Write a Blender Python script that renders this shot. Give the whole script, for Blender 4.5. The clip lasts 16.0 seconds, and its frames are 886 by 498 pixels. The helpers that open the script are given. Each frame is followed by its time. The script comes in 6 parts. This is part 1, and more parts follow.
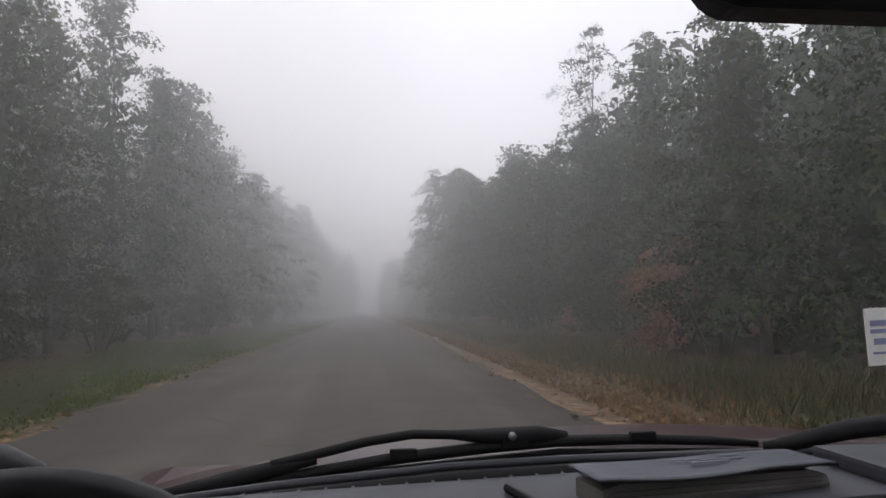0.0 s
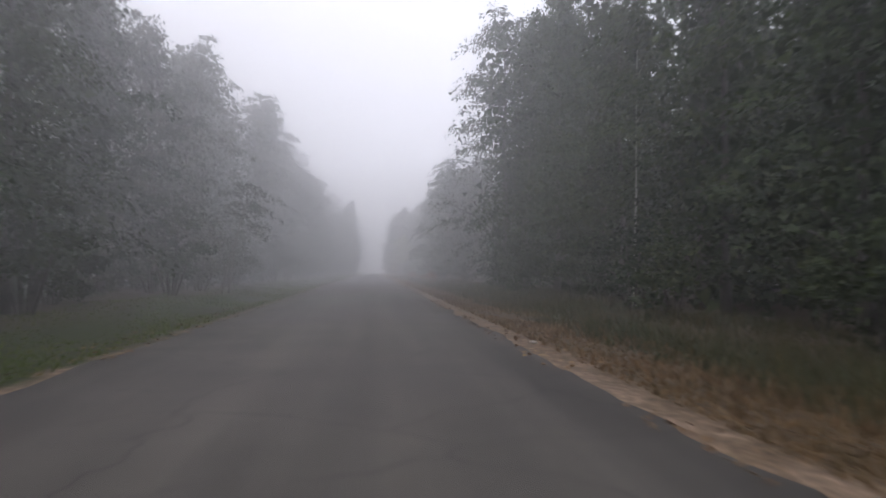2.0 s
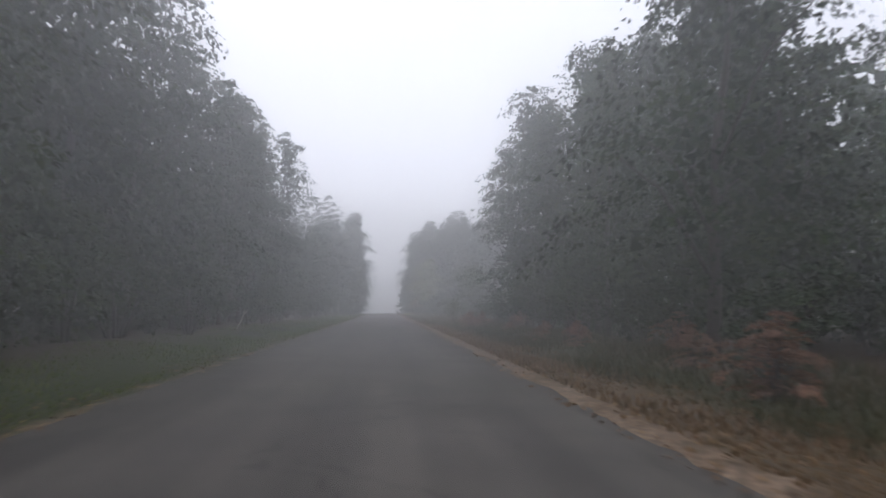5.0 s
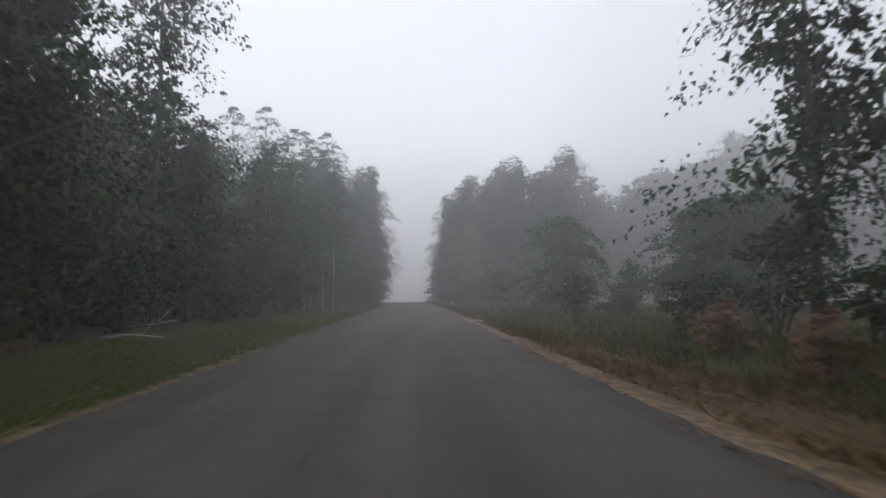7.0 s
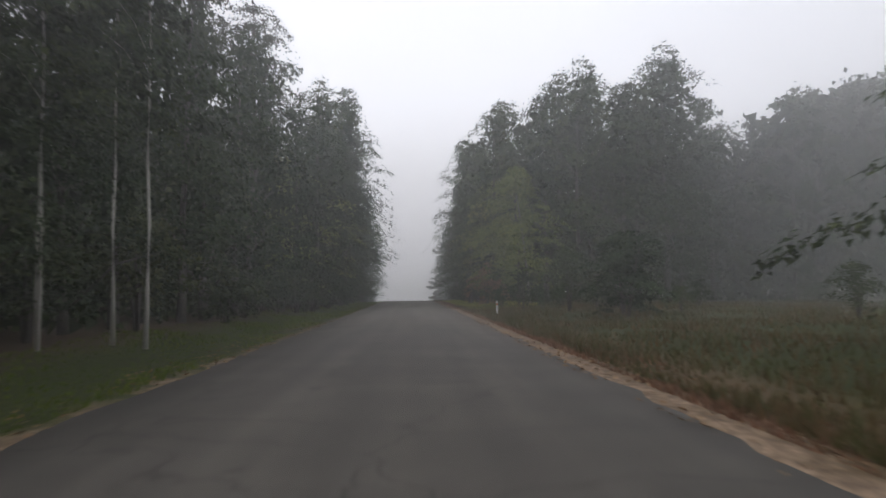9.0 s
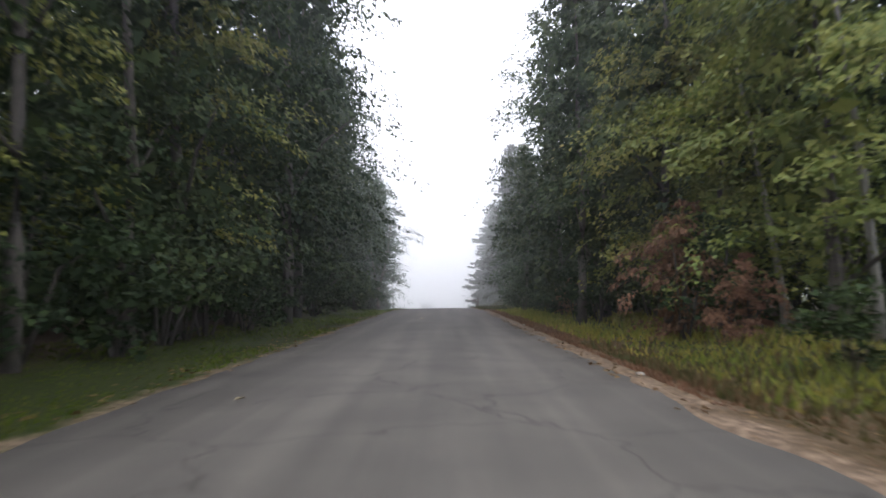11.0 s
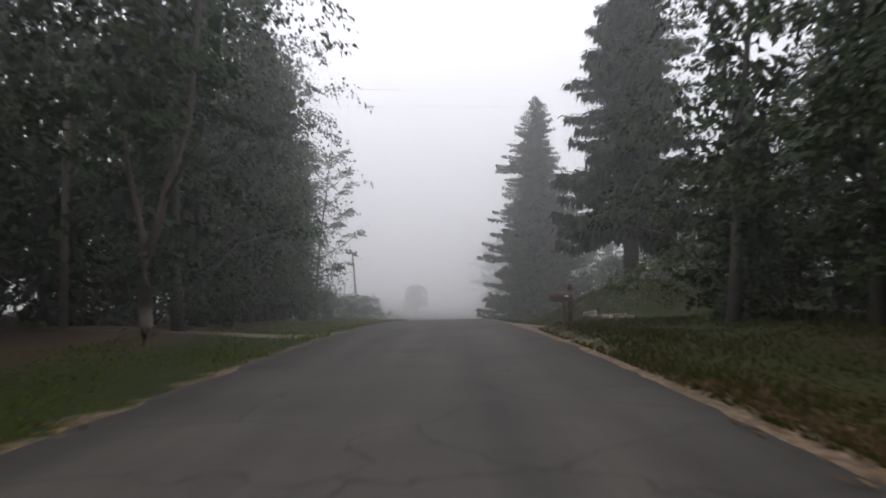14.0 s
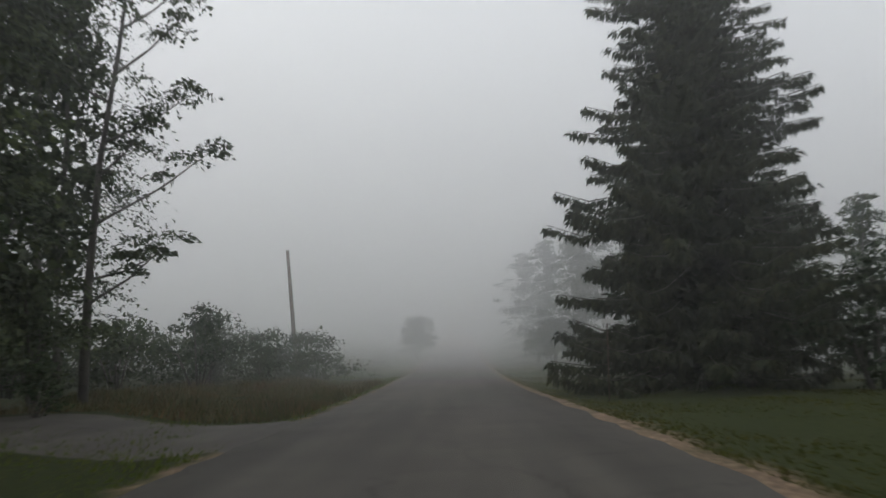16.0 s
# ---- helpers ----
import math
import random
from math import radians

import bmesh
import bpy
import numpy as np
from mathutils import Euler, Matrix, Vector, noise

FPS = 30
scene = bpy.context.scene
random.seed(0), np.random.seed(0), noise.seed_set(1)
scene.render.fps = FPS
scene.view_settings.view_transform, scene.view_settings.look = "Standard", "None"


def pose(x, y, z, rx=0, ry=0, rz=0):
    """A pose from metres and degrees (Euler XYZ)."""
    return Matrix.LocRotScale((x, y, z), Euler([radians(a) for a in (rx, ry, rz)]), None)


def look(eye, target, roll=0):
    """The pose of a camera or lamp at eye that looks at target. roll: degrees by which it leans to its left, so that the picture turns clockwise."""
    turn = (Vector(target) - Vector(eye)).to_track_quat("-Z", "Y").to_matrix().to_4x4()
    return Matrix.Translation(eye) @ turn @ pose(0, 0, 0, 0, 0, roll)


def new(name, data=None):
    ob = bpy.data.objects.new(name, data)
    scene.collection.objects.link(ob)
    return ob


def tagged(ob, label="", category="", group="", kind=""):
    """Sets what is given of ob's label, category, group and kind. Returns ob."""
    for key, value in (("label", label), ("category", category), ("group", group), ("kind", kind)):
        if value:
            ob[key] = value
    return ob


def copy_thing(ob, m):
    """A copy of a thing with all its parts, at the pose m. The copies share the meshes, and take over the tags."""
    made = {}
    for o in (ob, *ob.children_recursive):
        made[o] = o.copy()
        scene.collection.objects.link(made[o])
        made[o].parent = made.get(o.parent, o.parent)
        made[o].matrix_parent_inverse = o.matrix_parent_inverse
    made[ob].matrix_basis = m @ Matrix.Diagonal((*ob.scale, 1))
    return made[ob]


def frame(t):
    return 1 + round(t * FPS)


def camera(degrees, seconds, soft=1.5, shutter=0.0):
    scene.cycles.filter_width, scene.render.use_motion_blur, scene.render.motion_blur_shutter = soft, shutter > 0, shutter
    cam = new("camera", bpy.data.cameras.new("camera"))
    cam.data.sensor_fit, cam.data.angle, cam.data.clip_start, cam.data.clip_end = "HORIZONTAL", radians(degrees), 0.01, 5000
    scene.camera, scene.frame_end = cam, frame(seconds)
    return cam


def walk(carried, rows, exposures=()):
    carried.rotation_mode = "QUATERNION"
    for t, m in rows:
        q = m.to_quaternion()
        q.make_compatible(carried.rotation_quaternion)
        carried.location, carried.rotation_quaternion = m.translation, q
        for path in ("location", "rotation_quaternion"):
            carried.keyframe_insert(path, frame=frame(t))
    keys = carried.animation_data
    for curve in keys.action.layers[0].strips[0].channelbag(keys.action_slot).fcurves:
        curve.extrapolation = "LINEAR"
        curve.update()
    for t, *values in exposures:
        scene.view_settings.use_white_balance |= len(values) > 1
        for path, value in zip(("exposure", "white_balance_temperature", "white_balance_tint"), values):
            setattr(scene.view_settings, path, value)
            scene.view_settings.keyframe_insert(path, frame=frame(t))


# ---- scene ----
# ---------------------------------------------------------------- camera
cam = camera(62.0, 16.0, soft=1.5, shutter=0.22)
PATH = [
    (0, 0.505, -0, 1.263, -5.71, 4.7, 0.36),
    (0.034, 0.505, -0, 1.263, -5.71, 4.7, 0.36),
    (0.1, 0.506, 2.093, 1.262, -5.746, 4.648, 0.343),
    (0.2, 0.508, 4.186, 1.261, -5.833, 4.524, 0.304),
    (0.3, 0.509, 6.278, 1.26, -5.937, 4.376, 0.256),
    (0.5, 0.512, 10.464, 1.258, -6.06, 4.2, 0.2),
    (1, 0.528, 20.934, 1.254, -6.71, 3.73, 0.61),
    (1.5, 0.55, 31.411, 1.261, -6.14, 3.03, 0.16),
    (2, 0.567, 41.901, 1.247, -5.38, 1.69, -0.68),
    (2.5, 0.572, 52.408, 1.253, -6.46, 1.32, -1.45),
    (3, 0.558, 62.93, 1.258, -6.47, 2.33, 0.06),
    (3.5, 0.545, 73.45, 1.246, -6.25, 3.25, 0.13),
    (6, 0.412, 126.05, 1.243, -3.22, 4.9, -0.82),
    (6.5, 0.404, 136.571, 1.245, -2.94, 4.26, -0.35),
    (7, 0.364, 147.117, 1.238, -2.4, 3.59, 0.12),
    (7.5, 0.335, 157.674, 1.243, -2.35, 3.29, 0.83),
    (8, 0.329, 168.243, 1.246, -2.73, 3.21, 0.76),
    (8.5, 0.334, 178.822, 1.247, -2.72, 3.22, 0.67),
    (11, 0.441, 231.734, 1.233, 0.14, 3.34, 0.13),
    (11.5, 0.454, 242.313, 1.241, 0.51, 3.01, 0.04),
    (12, 0.451, 252.871, 1.25, 1.13, 2.84, -0.95),
    (12.5, 0.473, 263.406, 1.254, 1.03, 3.31, 0.2),
    (13, 0.458, 273.914, 1.261, 0.32, 3.19, 0.55),
    (13.5, 0.439, 284.382, 1.213, -0.05, 2.4, 0.24),
    (14, 0.413, 294.804, 1.07, 0.01, 1.62, 0.22),
    (14.5, 0.387, 305.16, 0.841, 0.35, 1.23, -0.59),
    (15, 0.391, 315.445, 0.462, 0.58, 1.07, -0.67),
    (15.5, 0.389, 325.707, 0.046, -0.82, 3.21, -1.25),
    (16, 0.386, 335.975, -0.493, 1.08, 4.51, 0.78),
]
# seconds, stops, kelvin, tint: the phone's own exposure and white balance
EXPOSURE = [(0.0, -0.12, 6650, 15), (0.5, -0.08, 6350, 15), (2.0, 0.05, 6350, 18), (3.5, 0.15, 6250, 17), (6.0, -0.25, 6250, 14), (8.5, -0.37, 6600, 13), (10.8, 0.75, 6250, 14), (11.5, 1.0, 6250, 14),
            (12.0, 1.3, 6250, 14), (12.5, 0.78, 6200, 14), (13.0, 0.32, 6250, 15), (14.0, 0.06, 6500, 15), (15.0, 0.0, 6550, 15), (15.5, -0.32, 6800, 12), (16.0, -0.53, 6600, 8)]
walk(cam, [(t, pose(x, y, z, 90 + p, r, w)) for t, x, y, z, w, p, r in PATH],
     exposures=EXPOSURE)

# ---------------------------------------------------------------- light
world = bpy.data.worlds.new("overcast_sky")
scene.world = world
world.use_nodes = True
wn, wl = world.node_tree.nodes, world.node_tree.links
sky = wn.new("ShaderNodeTexSky")
sky.sky_type, sky.sun_disc = "NISHITA", False
sky.sun_elevation, sky.sun_rotation = radians(42), radians(302)
sky.air_density, sky.dust_density = 1.0, 6.0
grey = wn.new("ShaderNodeHueSaturation")
grey.inputs["Saturation"].default_value = 0.22
wl.new(sky.outputs[0], grey.inputs["Color"])
cloud = wn.new("ShaderNodeMix")
cloud.data_type = "RGBA"
cloud.inputs["Factor"].default_value = 0.8
cloud.inputs["B"].default_value = (7.0, 7.3, 7.9, 1)
wl.new(grey.outputs[0], cloud.inputs["A"])
wl.new(cloud.outputs["Result"], wn["Background"].inputs["Color"])
wn["Background"].inputs["Strength"].default_value = 0.195

sun = new("sun", bpy.data.lights.new("sun", "SUN"))
sun.data.energy, sun.data.angle, sun.data.color = 0.4, radians(30), (1.0, 0.97, 0.93)
sun.matrix_world = look((-42, -16, 40), (0, 0, 0))


# ---------------------------------------------------------------- materials
def ramp_node(n, stops):
    r = n.new("ShaderNodeValToRGB")
    el = r.color_ramp.elements
    while len(el) < len(stops):
        el.new(0.5)
    for e, (p, c) in zip(el, stops):
        e.position, e.color = p, (*c, 1)
    return r


def surface(name, lo, hi, rough=0.7, scale=3.0, fine=40.0, bump=0.2, metal=0.0, spread=0.0, spec=0.5):
    """A principled material with two scales of colour variation and relief."""
    m = bpy.data.materials.new(name)
    m.use_nodes = True
    n, l = m.node_tree.nodes, m.node_tree.links
    b = n["Principled BSDF"]
    co = n.new("ShaderNodeTexCoord")
    big, small = n.new("ShaderNodeTexNoise"), n.new("ShaderNodeTexNoise")
    big.inputs["Scale"].default_value, big.inputs["Detail"].default_value = scale, 4
    small.inputs["Scale"].default_value, small.inputs["Detail"].default_value = fine, 3
    l.new(co.outputs["Object"], big.inputs["Vector"])
    l.new(co.outputs["Object"], small.inputs["Vector"])
    add = n.new("ShaderNodeMath")
    add.operation = "MULTIPLY_ADD"
    add.inputs[1].default_value = 0.45
    l.new(small.outputs[0], add.inputs[0])
    mul = n.new("ShaderNodeMath")
    mul.operation = "MULTIPLY"
    mul.inputs[1].default_value = 0.55
    l.new(big.outputs[0], mul.inputs[0])
    l.new(mul.outputs[0], add.inputs[2])
    r = ramp_node(n, [(0.3, lo), (0.7, hi)])
    l.new(add.outputs[0], r.inputs[0])
    out = r.outputs[0]
    if spread:
        info = n.new("ShaderNodeObjectInfo")
        hsv = n.new("ShaderNodeHueSaturation")
        mr = n.new("ShaderNodeMapRange")
        mr.inputs["To Min"].default_value, mr.inputs["To Max"].default_value = 1 - spread, 1 + spread
        l.new(info.outputs["Random"], mr.inputs["Value"])
        l.new(mr.outputs[0], hsv.inputs["Value"])
        l.new(out, hsv.inputs["Color"])
        out = hsv.outputs[0]
    l.new(out, b.inputs["Base Color"])
    b.inputs["Roughness"].default_value, b.inputs["Metallic"].default_value = rough, metal
    b.inputs["Specular IOR Level"].default_value = spec
    if bump:
        bp = n.new("ShaderNodeBump")
        bp.inputs["Strength"].default_value, bp.inputs["Distance"].default_value = bump, 0.02
        l.new(small.outputs[0], bp.inputs["Height"])
        l.new(bp.outputs[0], b.inputs["Normal"])
    return m


def foliage(name, stops, spread=0.25, passing=0.35, hue=(0.515, 0.475), gloss=0.22):
    """Leaves: colour differs leaf by leaf, clump by clump and tree by tree; light comes through."""
    m = bpy.data.materials.new(name)
    m.use_nodes = True
    n, l = m.node_tree.nodes, m.node_tree.links
    b = n["Principled BSDF"]
    geo, info, co = n.new("ShaderNodeNewGeometry"), n.new("ShaderNodeObjectInfo"), n.new("ShaderNodeTexCoord")
    noise_ = n.new("ShaderNodeTexNoise")
    noise_.inputs["Scale"].default_value = 0.45
    l.new(co.outputs["Object"], noise_.inputs["Vector"])
    mix = n.new("ShaderNodeMath")
    mix.operation = "MULTIPLY_ADD"
    mix.inputs[1].default_value = 0.4
    l.new(geo.outputs["Random Per Island"], mix.inputs[0])
    half = n.new("ShaderNodeMath")
    half.operation = "MULTIPLY"
    half.inputs[1].default_value = 0.6
    l.new(noise_.outputs[0], half.inputs[0])
    l.new(half.outputs[0], mix.inputs[2])
    r = ramp_node(n, stops)
    l.new(mix.outputs[0], r.inputs[0])
    hsv = n.new("ShaderNodeHueSaturation")
    mr, mh = n.new("ShaderNodeMapRange"), n.new("ShaderNodeMapRange")
    mr.inputs["To Min"].default_value, mr.inputs["To Max"].default_value = 1 - spread, 1 + spread
    mh.inputs["To Min"].default_value, mh.inputs["To Max"].default_value = hue
    l.new(info.outputs["Random"], mr.inputs["Value"])
    l.new(info.outputs["Random"], mh.inputs["Value"])
    l.new(mr.outputs[0], hsv.inputs["Value"])
    l.new(mh.outputs[0], hsv.inputs["Hue"])
    l.new(r.outputs[0], hsv.inputs["Color"])
    l.new(hsv.outputs[0], b.inputs["Base Color"])
    b.inputs["Roughness"].default_value = 0.65
    b.inputs["Specular IOR Level"].default_value = gloss
    tr, ms = n.new("ShaderNodeBsdfTranslucent"), n.new("ShaderNodeMixShader")
    ms.inputs[0].default_value = passing
    l.new(hsv.outputs[0], tr.inputs["Color"])
    l.new(b.outputs[0], ms.inputs[1])
    l.new(tr.outputs[0], ms.inputs[2])
    l.new(ms.outputs[0], n["Material Output"].inputs["Surface"])
    return m


LEAF = foliage("green_leaves", [(0.2, (0.012, 0.024, 0.008)), (0.5, (0.024, 0.044, 0.013)), (0.75, (0.052, 0.075, 0.019))], passing=0.12, gloss=0.12)
LEAF_LIGHT = foliage("light_green_leaves", [(0.2, (0.065, 0.095, 0.020)), (0.5, (0.145, 0.172, 0.036)), (0.75, (0.24, 0.24, 0.055))], 0.12, 0.3)
LEAF_YOUNG = foliage("young_leaves", [(0.2, (0.024, 0.042, 0.012)), (0.5, (0.044, 0.066, 0.018)), (0.75, (0.076, 0.094, 0.026))], 0.15, 0.2)
LEAF_TURN = foliage("turning_leaves", [(0.2, (0.04, 0.065, 0.018)), (0.5, (0.095, 0.105, 0.026)), (0.75, (0.20, 0.13, 0.035))], 0.15)
LEAF_RUST = foliage("rust_leaves", [(0.2, (0.09, 0.05, 0.03)), (0.5, (0.20, 0.10, 0.06)), (0.75, (0.33, 0.165, 0.10))], 0.1, 0.35, (0.51, 0.50))
NEEDLE = foliage("spruce_needles", [(0.2, (0.011, 0.019, 0.009)), (0.5, (0.021, 0.031, 0.014)), (0.75, (0.039, 0.048, 0.021))], 0.15, 0.06, gloss=0.06)
BARK = surface("grey_bark", (0.034, 0.029, 0.024), (0.115, 0.10, 0.085), 0.9, 2.5, 30, 0.8)
PALE_BARK = surface("pale_aspen_bark", (0.22, 0.21, 0.18), (0.48, 0.46, 0.40), 0.85, 1.2, 18, 0.5)
TRUNK_BROWN = surface("brown_trunk_bark", (0.055, 0.042, 0.032), (0.16, 0.125, 0.095), 0.9, 2.5, 26, 0.7)
YOUNG_BARK = surface("smooth_young_bark", (0.10, 0.093, 0.08), (0.24, 0.225, 0.19), 0.85, 2.0, 24, 0.4)
GRASS_L = foliage("mown_grass", [(0.2, (0.055, 0.096, 0.010)), (0.5, (0.088, 0.13, 0.015)), (0.75, (0.14, 0.148, 0.028))], 0.0, 0.5, gloss=0.05)
GRASS_F = foliage("field_weeds", [(0.15, (0.034, 0.052, 0.012)), (0.42, (0.066, 0.072, 0.020)), (0.6, (0.10, 0.078, 0.028)), (0.85, (0.15, 0.095, 0.038))], 0.0, 0.3)
LAWN = foliage("yard_grass", [(0.2, (0.030, 0.041, 0.007)), (0.5, (0.046, 0.054, 0.010)), (0.75, (0.076, 0.070, 0.018))], 0.0, 0.4, gloss=0.05)
YARD = foliage("lawn_grass", [(0.2, (0.046, 0.058, 0.009)), (0.5, (0.068, 0.074, 0.013)), (0.75, (0.105, 0.092, 0.022))], 0.0, 0.4, gloss=0.05)
GRASS_DRY = foliage("dry_grass", [(0.15, (0.085, 0.06, 0.025)), (0.4, (0.14, 0.085, 0.04)), (0.6, (0.19, 0.11, 0.055)), (0.85, (0.26, 0.16, 0.085))], 0.0, 0.2)
# brighter copy of the autumn grass: the sunlit look is in its colour
GRASS_SUNLIT = foliage("sunlit_weeds", [(0.15, (0.09, 0.135, 0.018)), (0.4, (0.18, 0.20, 0.03)), (0.65, (0.28, 0.235, 0.045)), (0.85, (0.34, 0.22, 0.07))], 0.0, 0.3)
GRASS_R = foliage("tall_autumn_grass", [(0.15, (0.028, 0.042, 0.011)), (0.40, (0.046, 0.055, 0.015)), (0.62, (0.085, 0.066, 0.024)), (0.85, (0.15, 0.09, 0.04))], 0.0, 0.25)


# ---------------------------------------------------------------- mesh tools
rng = np.random.default_rng(7)


def quick_mesh(name, verts, faces_n, material):
    """A mesh from vertices that come face by face, faces_n corners each."""
    verts = np.asarray(verts, dtype=np.float32).reshape(-1, 3)
    nv = len(verts)
    nf = nv // faces_n
    me = bpy.data.meshes.new(name)
    me.vertices.add(nv)
    me.vertices.foreach_set("co", verts.ravel())
    me.loops.add(nv)
    me.loops.foreach_set("vertex_index", np.arange(nv, dtype=np.int32))
    me.polygons.add(nf)
    me.polygons.foreach_set("loop_start", np.arange(0, nv, faces_n, dtype=np.int32))
    me.update(calc_edges=True)
    me.materials.append(material)
    return me


def indexed_mesh(name, verts, faces, material, smooth=True):
    me = bpy.data.meshes.new(name)
    me.from_pydata([tuple(v) for v in verts], [], [tuple(f) for f in faces])
    me.update()
    me.materials.append(material)
    if smooth:
        me.polygons.foreach_set("use_smooth", [True] * len(me.polygons))
    return me


def tube(points, radii, sides=7):
    """Vertices and faces of a tapered tube along points."""
    pts = [Vector(p) for p in points]
    vs, fs = [], []
    for i, p in enumerate(pts):
        d = (pts[min(i + 1, len(pts) - 1)] - pts[max(i - 1, 0)]).normalized()
        q = d.to_track_quat("Z", "Y")
        for k in range(sides):
            a = 2 * math.pi * k / sides
            vs.append(p + q @ Vector((math.cos(a) * radii[i], math.sin(a) * radii[i], 0)))
    for i in range(len(pts) - 1):
        for k in range(sides):
            a, b = i * sides + k, i * sides + (k + 1) % sides
            fs.append((a, b, b + sides, a + sides))
    fs.append(tuple(range(sides - 1, -1, -1)))
    fs.append(tuple(range(len(vs) - sides, len(vs))))
    return vs, fs


def joined(pieces):
    vs, fs = [], []
    for v, f in pieces:
        o = len(vs)
        vs += list(v)
        fs += [tuple(i + o for i in face) for face in f]
    return vs, fs


def part_mesh(name, me, parent, label=""):
    ob = new(name, me)
    ob.parent = parent
    if label:
        tagged(ob, label)
    return ob


def part(name, bm, material, parent, label="", smooth=False):
    me = bpy.data.meshes.new(name)
    bm.to_mesh(me)
    bm.free()
    me.materials.append(material)
    if smooth:
        me.polygons.foreach_set("use_smooth", [True] * len(me.polygons))
    return part_mesh(name, me, parent, label)


def kites(c, axis, normal, length, width):
    """Leaf blades as kites: c base, axis way to the tip, normal, sizes; all arrays."""
    axis = axis / np.linalg.norm(axis, axis=1)[:, None]
    side = np.cross(axis, normal)
    side /= np.linalg.norm(side, axis=1)[:, None] + 1e-9
    up = np.cross(side, axis)
    L, W = length[:, None], width[:, None]
    mid = c + axis * L * 0.45
    q = np.stack([c, mid + side * W * 0.5 + up * L * 0.08, c + axis * L - up * L * 0.1, mid - side * W * 0.5 + up * L * 0.08], 1)
    return q


def halves(q):
    """The outer triangles of kites, for leaves that are only seen from far."""
    return q[:, 1:4]


def leaf_cloud(centres, spread, count, size, droop=0.35, flat=0.5, r=rng, broad=(0.55, 0.8)):
    """Leaves round clump centres: count a clump, each clump a shallow layer that hangs at its rim."""
    sp = np.repeat(np.asarray(spread), count)
    base = np.repeat(np.asarray(centres), count, axis=0)
    n = len(base)
    d = r.normal(size=(n, 3))
    d /= np.linalg.norm(d, axis=1)[:, None]
    up = r.random(n) < 0.45
    d[:, 2] = np.where(up, np.abs(d[:, 2]), d[:, 2])
    rad = r.random(n) ** 0.46
    off = d * (rad * sp)[:, None] * np.array([1, 1, flat])
    off[:, 2] -= 0.30 * (off[:, 0] ** 2 + off[:, 1] ** 2) / sp
    axis = off * np.array([1, 1, 0.3]) + r.normal(size=(n, 3)) * 0.45 * sp[:, None]
    axis[:, 2] -= droop * sp
    normal = r.normal(size=(n, 3)) * 0.55 + np.array([0, 0, 1.0])
    s = size * r.uniform(0.7, 1.3, n)
    return kites(base + off, axis, normal, s, s * r.uniform(*broad, n))


def bough_cloud(centres, spread, count, size, r=rng, sprays=13):
    """Leaves in flat boughs that reach out from the trunk and droop, each made of small sprays."""
    cs, sp = np.asarray(centres, float), np.asarray(spread, float)
    out = np.stack([cs[:, 0], cs[:, 1], np.zeros(len(cs))], -1) + r.normal(size=(len(cs), 3)) * np.array([0.4, 0.4, 0])
    out /= np.linalg.norm(out, axis=1)[:, None] + 1e-6
    u, v = r.uniform(-1, 1, (len(cs), sprays)), r.uniform(-1, 1, (len(cs), sprays))
    v *= 1 - 0.45 * np.abs(u)
    pick = r.integers(0, sprays, (len(cs), count))
    rows = np.arange(len(cs))[:, None]
    u, v = (u[rows, pick] + np.clip(r.normal(size=pick.shape), -1.5, 1.5) * 0.13).ravel(), (v[rows, pick] + np.clip(r.normal(size=pick.shape), -1.5, 1.5) * 0.13).ravel()
    o = np.repeat(out, count, axis=0)
    side_ = np.stack([-o[:, 1], o[:, 0], np.zeros(len(o))], -1)
    s_ = np.repeat(sp, count)
    n = len(o)
    drop = -0.34 * np.clip(u + 0.35, 0, None) ** 2 - 0.2 * v * v + np.clip(r.normal(size=n), -1.5, 1.5) * 0.085
    at = np.repeat(cs, count, axis=0) + o * (1.15 * u * s_)[:, None] + side_ * (0.8 * v * s_)[:, None]
    at[:, 2] += drop * s_
    axis = o * r.uniform(0.2, 1.1, (n, 1)) + side_ * r.normal(size=(n, 1)) * 0.7 + np.array([0, 0, -1.0]) * r.uniform(0.05, 0.75, (n, 1))
    normal = np.array([0, 0, 1.0]) + o * 0.35 + r.normal(size=(n, 3)) * 0.33
    L = size * r.uniform(0.75, 1.35, n)
    return kites(at, axis, normal, L, L * r.uniform(0.42, 0.62, n))


def inner_leaves(centres, count, size, pull=0.62, r=rng):
    """Broad leaf sprays deep in a crown, which close it to the sky behind."""
    c = np.asarray(centres)[r.integers(0, len(centres), count)].copy()
    mid = np.asarray(centres).mean(axis=0)
    c[:, :2] = mid[:2] + (c[:, :2] - mid[:2]) * (pull * r.random(count) ** 0.5)[:, None]
    c[:, 2] = mid[2] + (c[:, 2] - mid[2]) * 0.86 - 0.2
    c += r.normal(size=c.shape) * 0.25
    s = size * r.uniform(0.7, 1.2, count)
    return kites(c, r.normal(size=(count, 3)), r.normal(size=(count, 3)), s, s * 0.8)


# ---------------------------------------------------------------- the lie of the land
ROAD_HALF = 3.05


def sstep(a, b, v):
    t = np.clip((np.asarray(v, float) - a) / (b - a), 0, 1)
    return t * t * (3 - 2 * t)


def road_z(y):
    """The road runs level, goes over a crest and down into a hollow."""
    y = np.asarray(y, float)
    d = np.clip(y - 276.0, 0, 78.0)
    z = -0.000488 * d * d
    e = np.clip(y - 354.0, 0, 105.0)
    return z - 0.0761 * e + 0.00035 * e * e


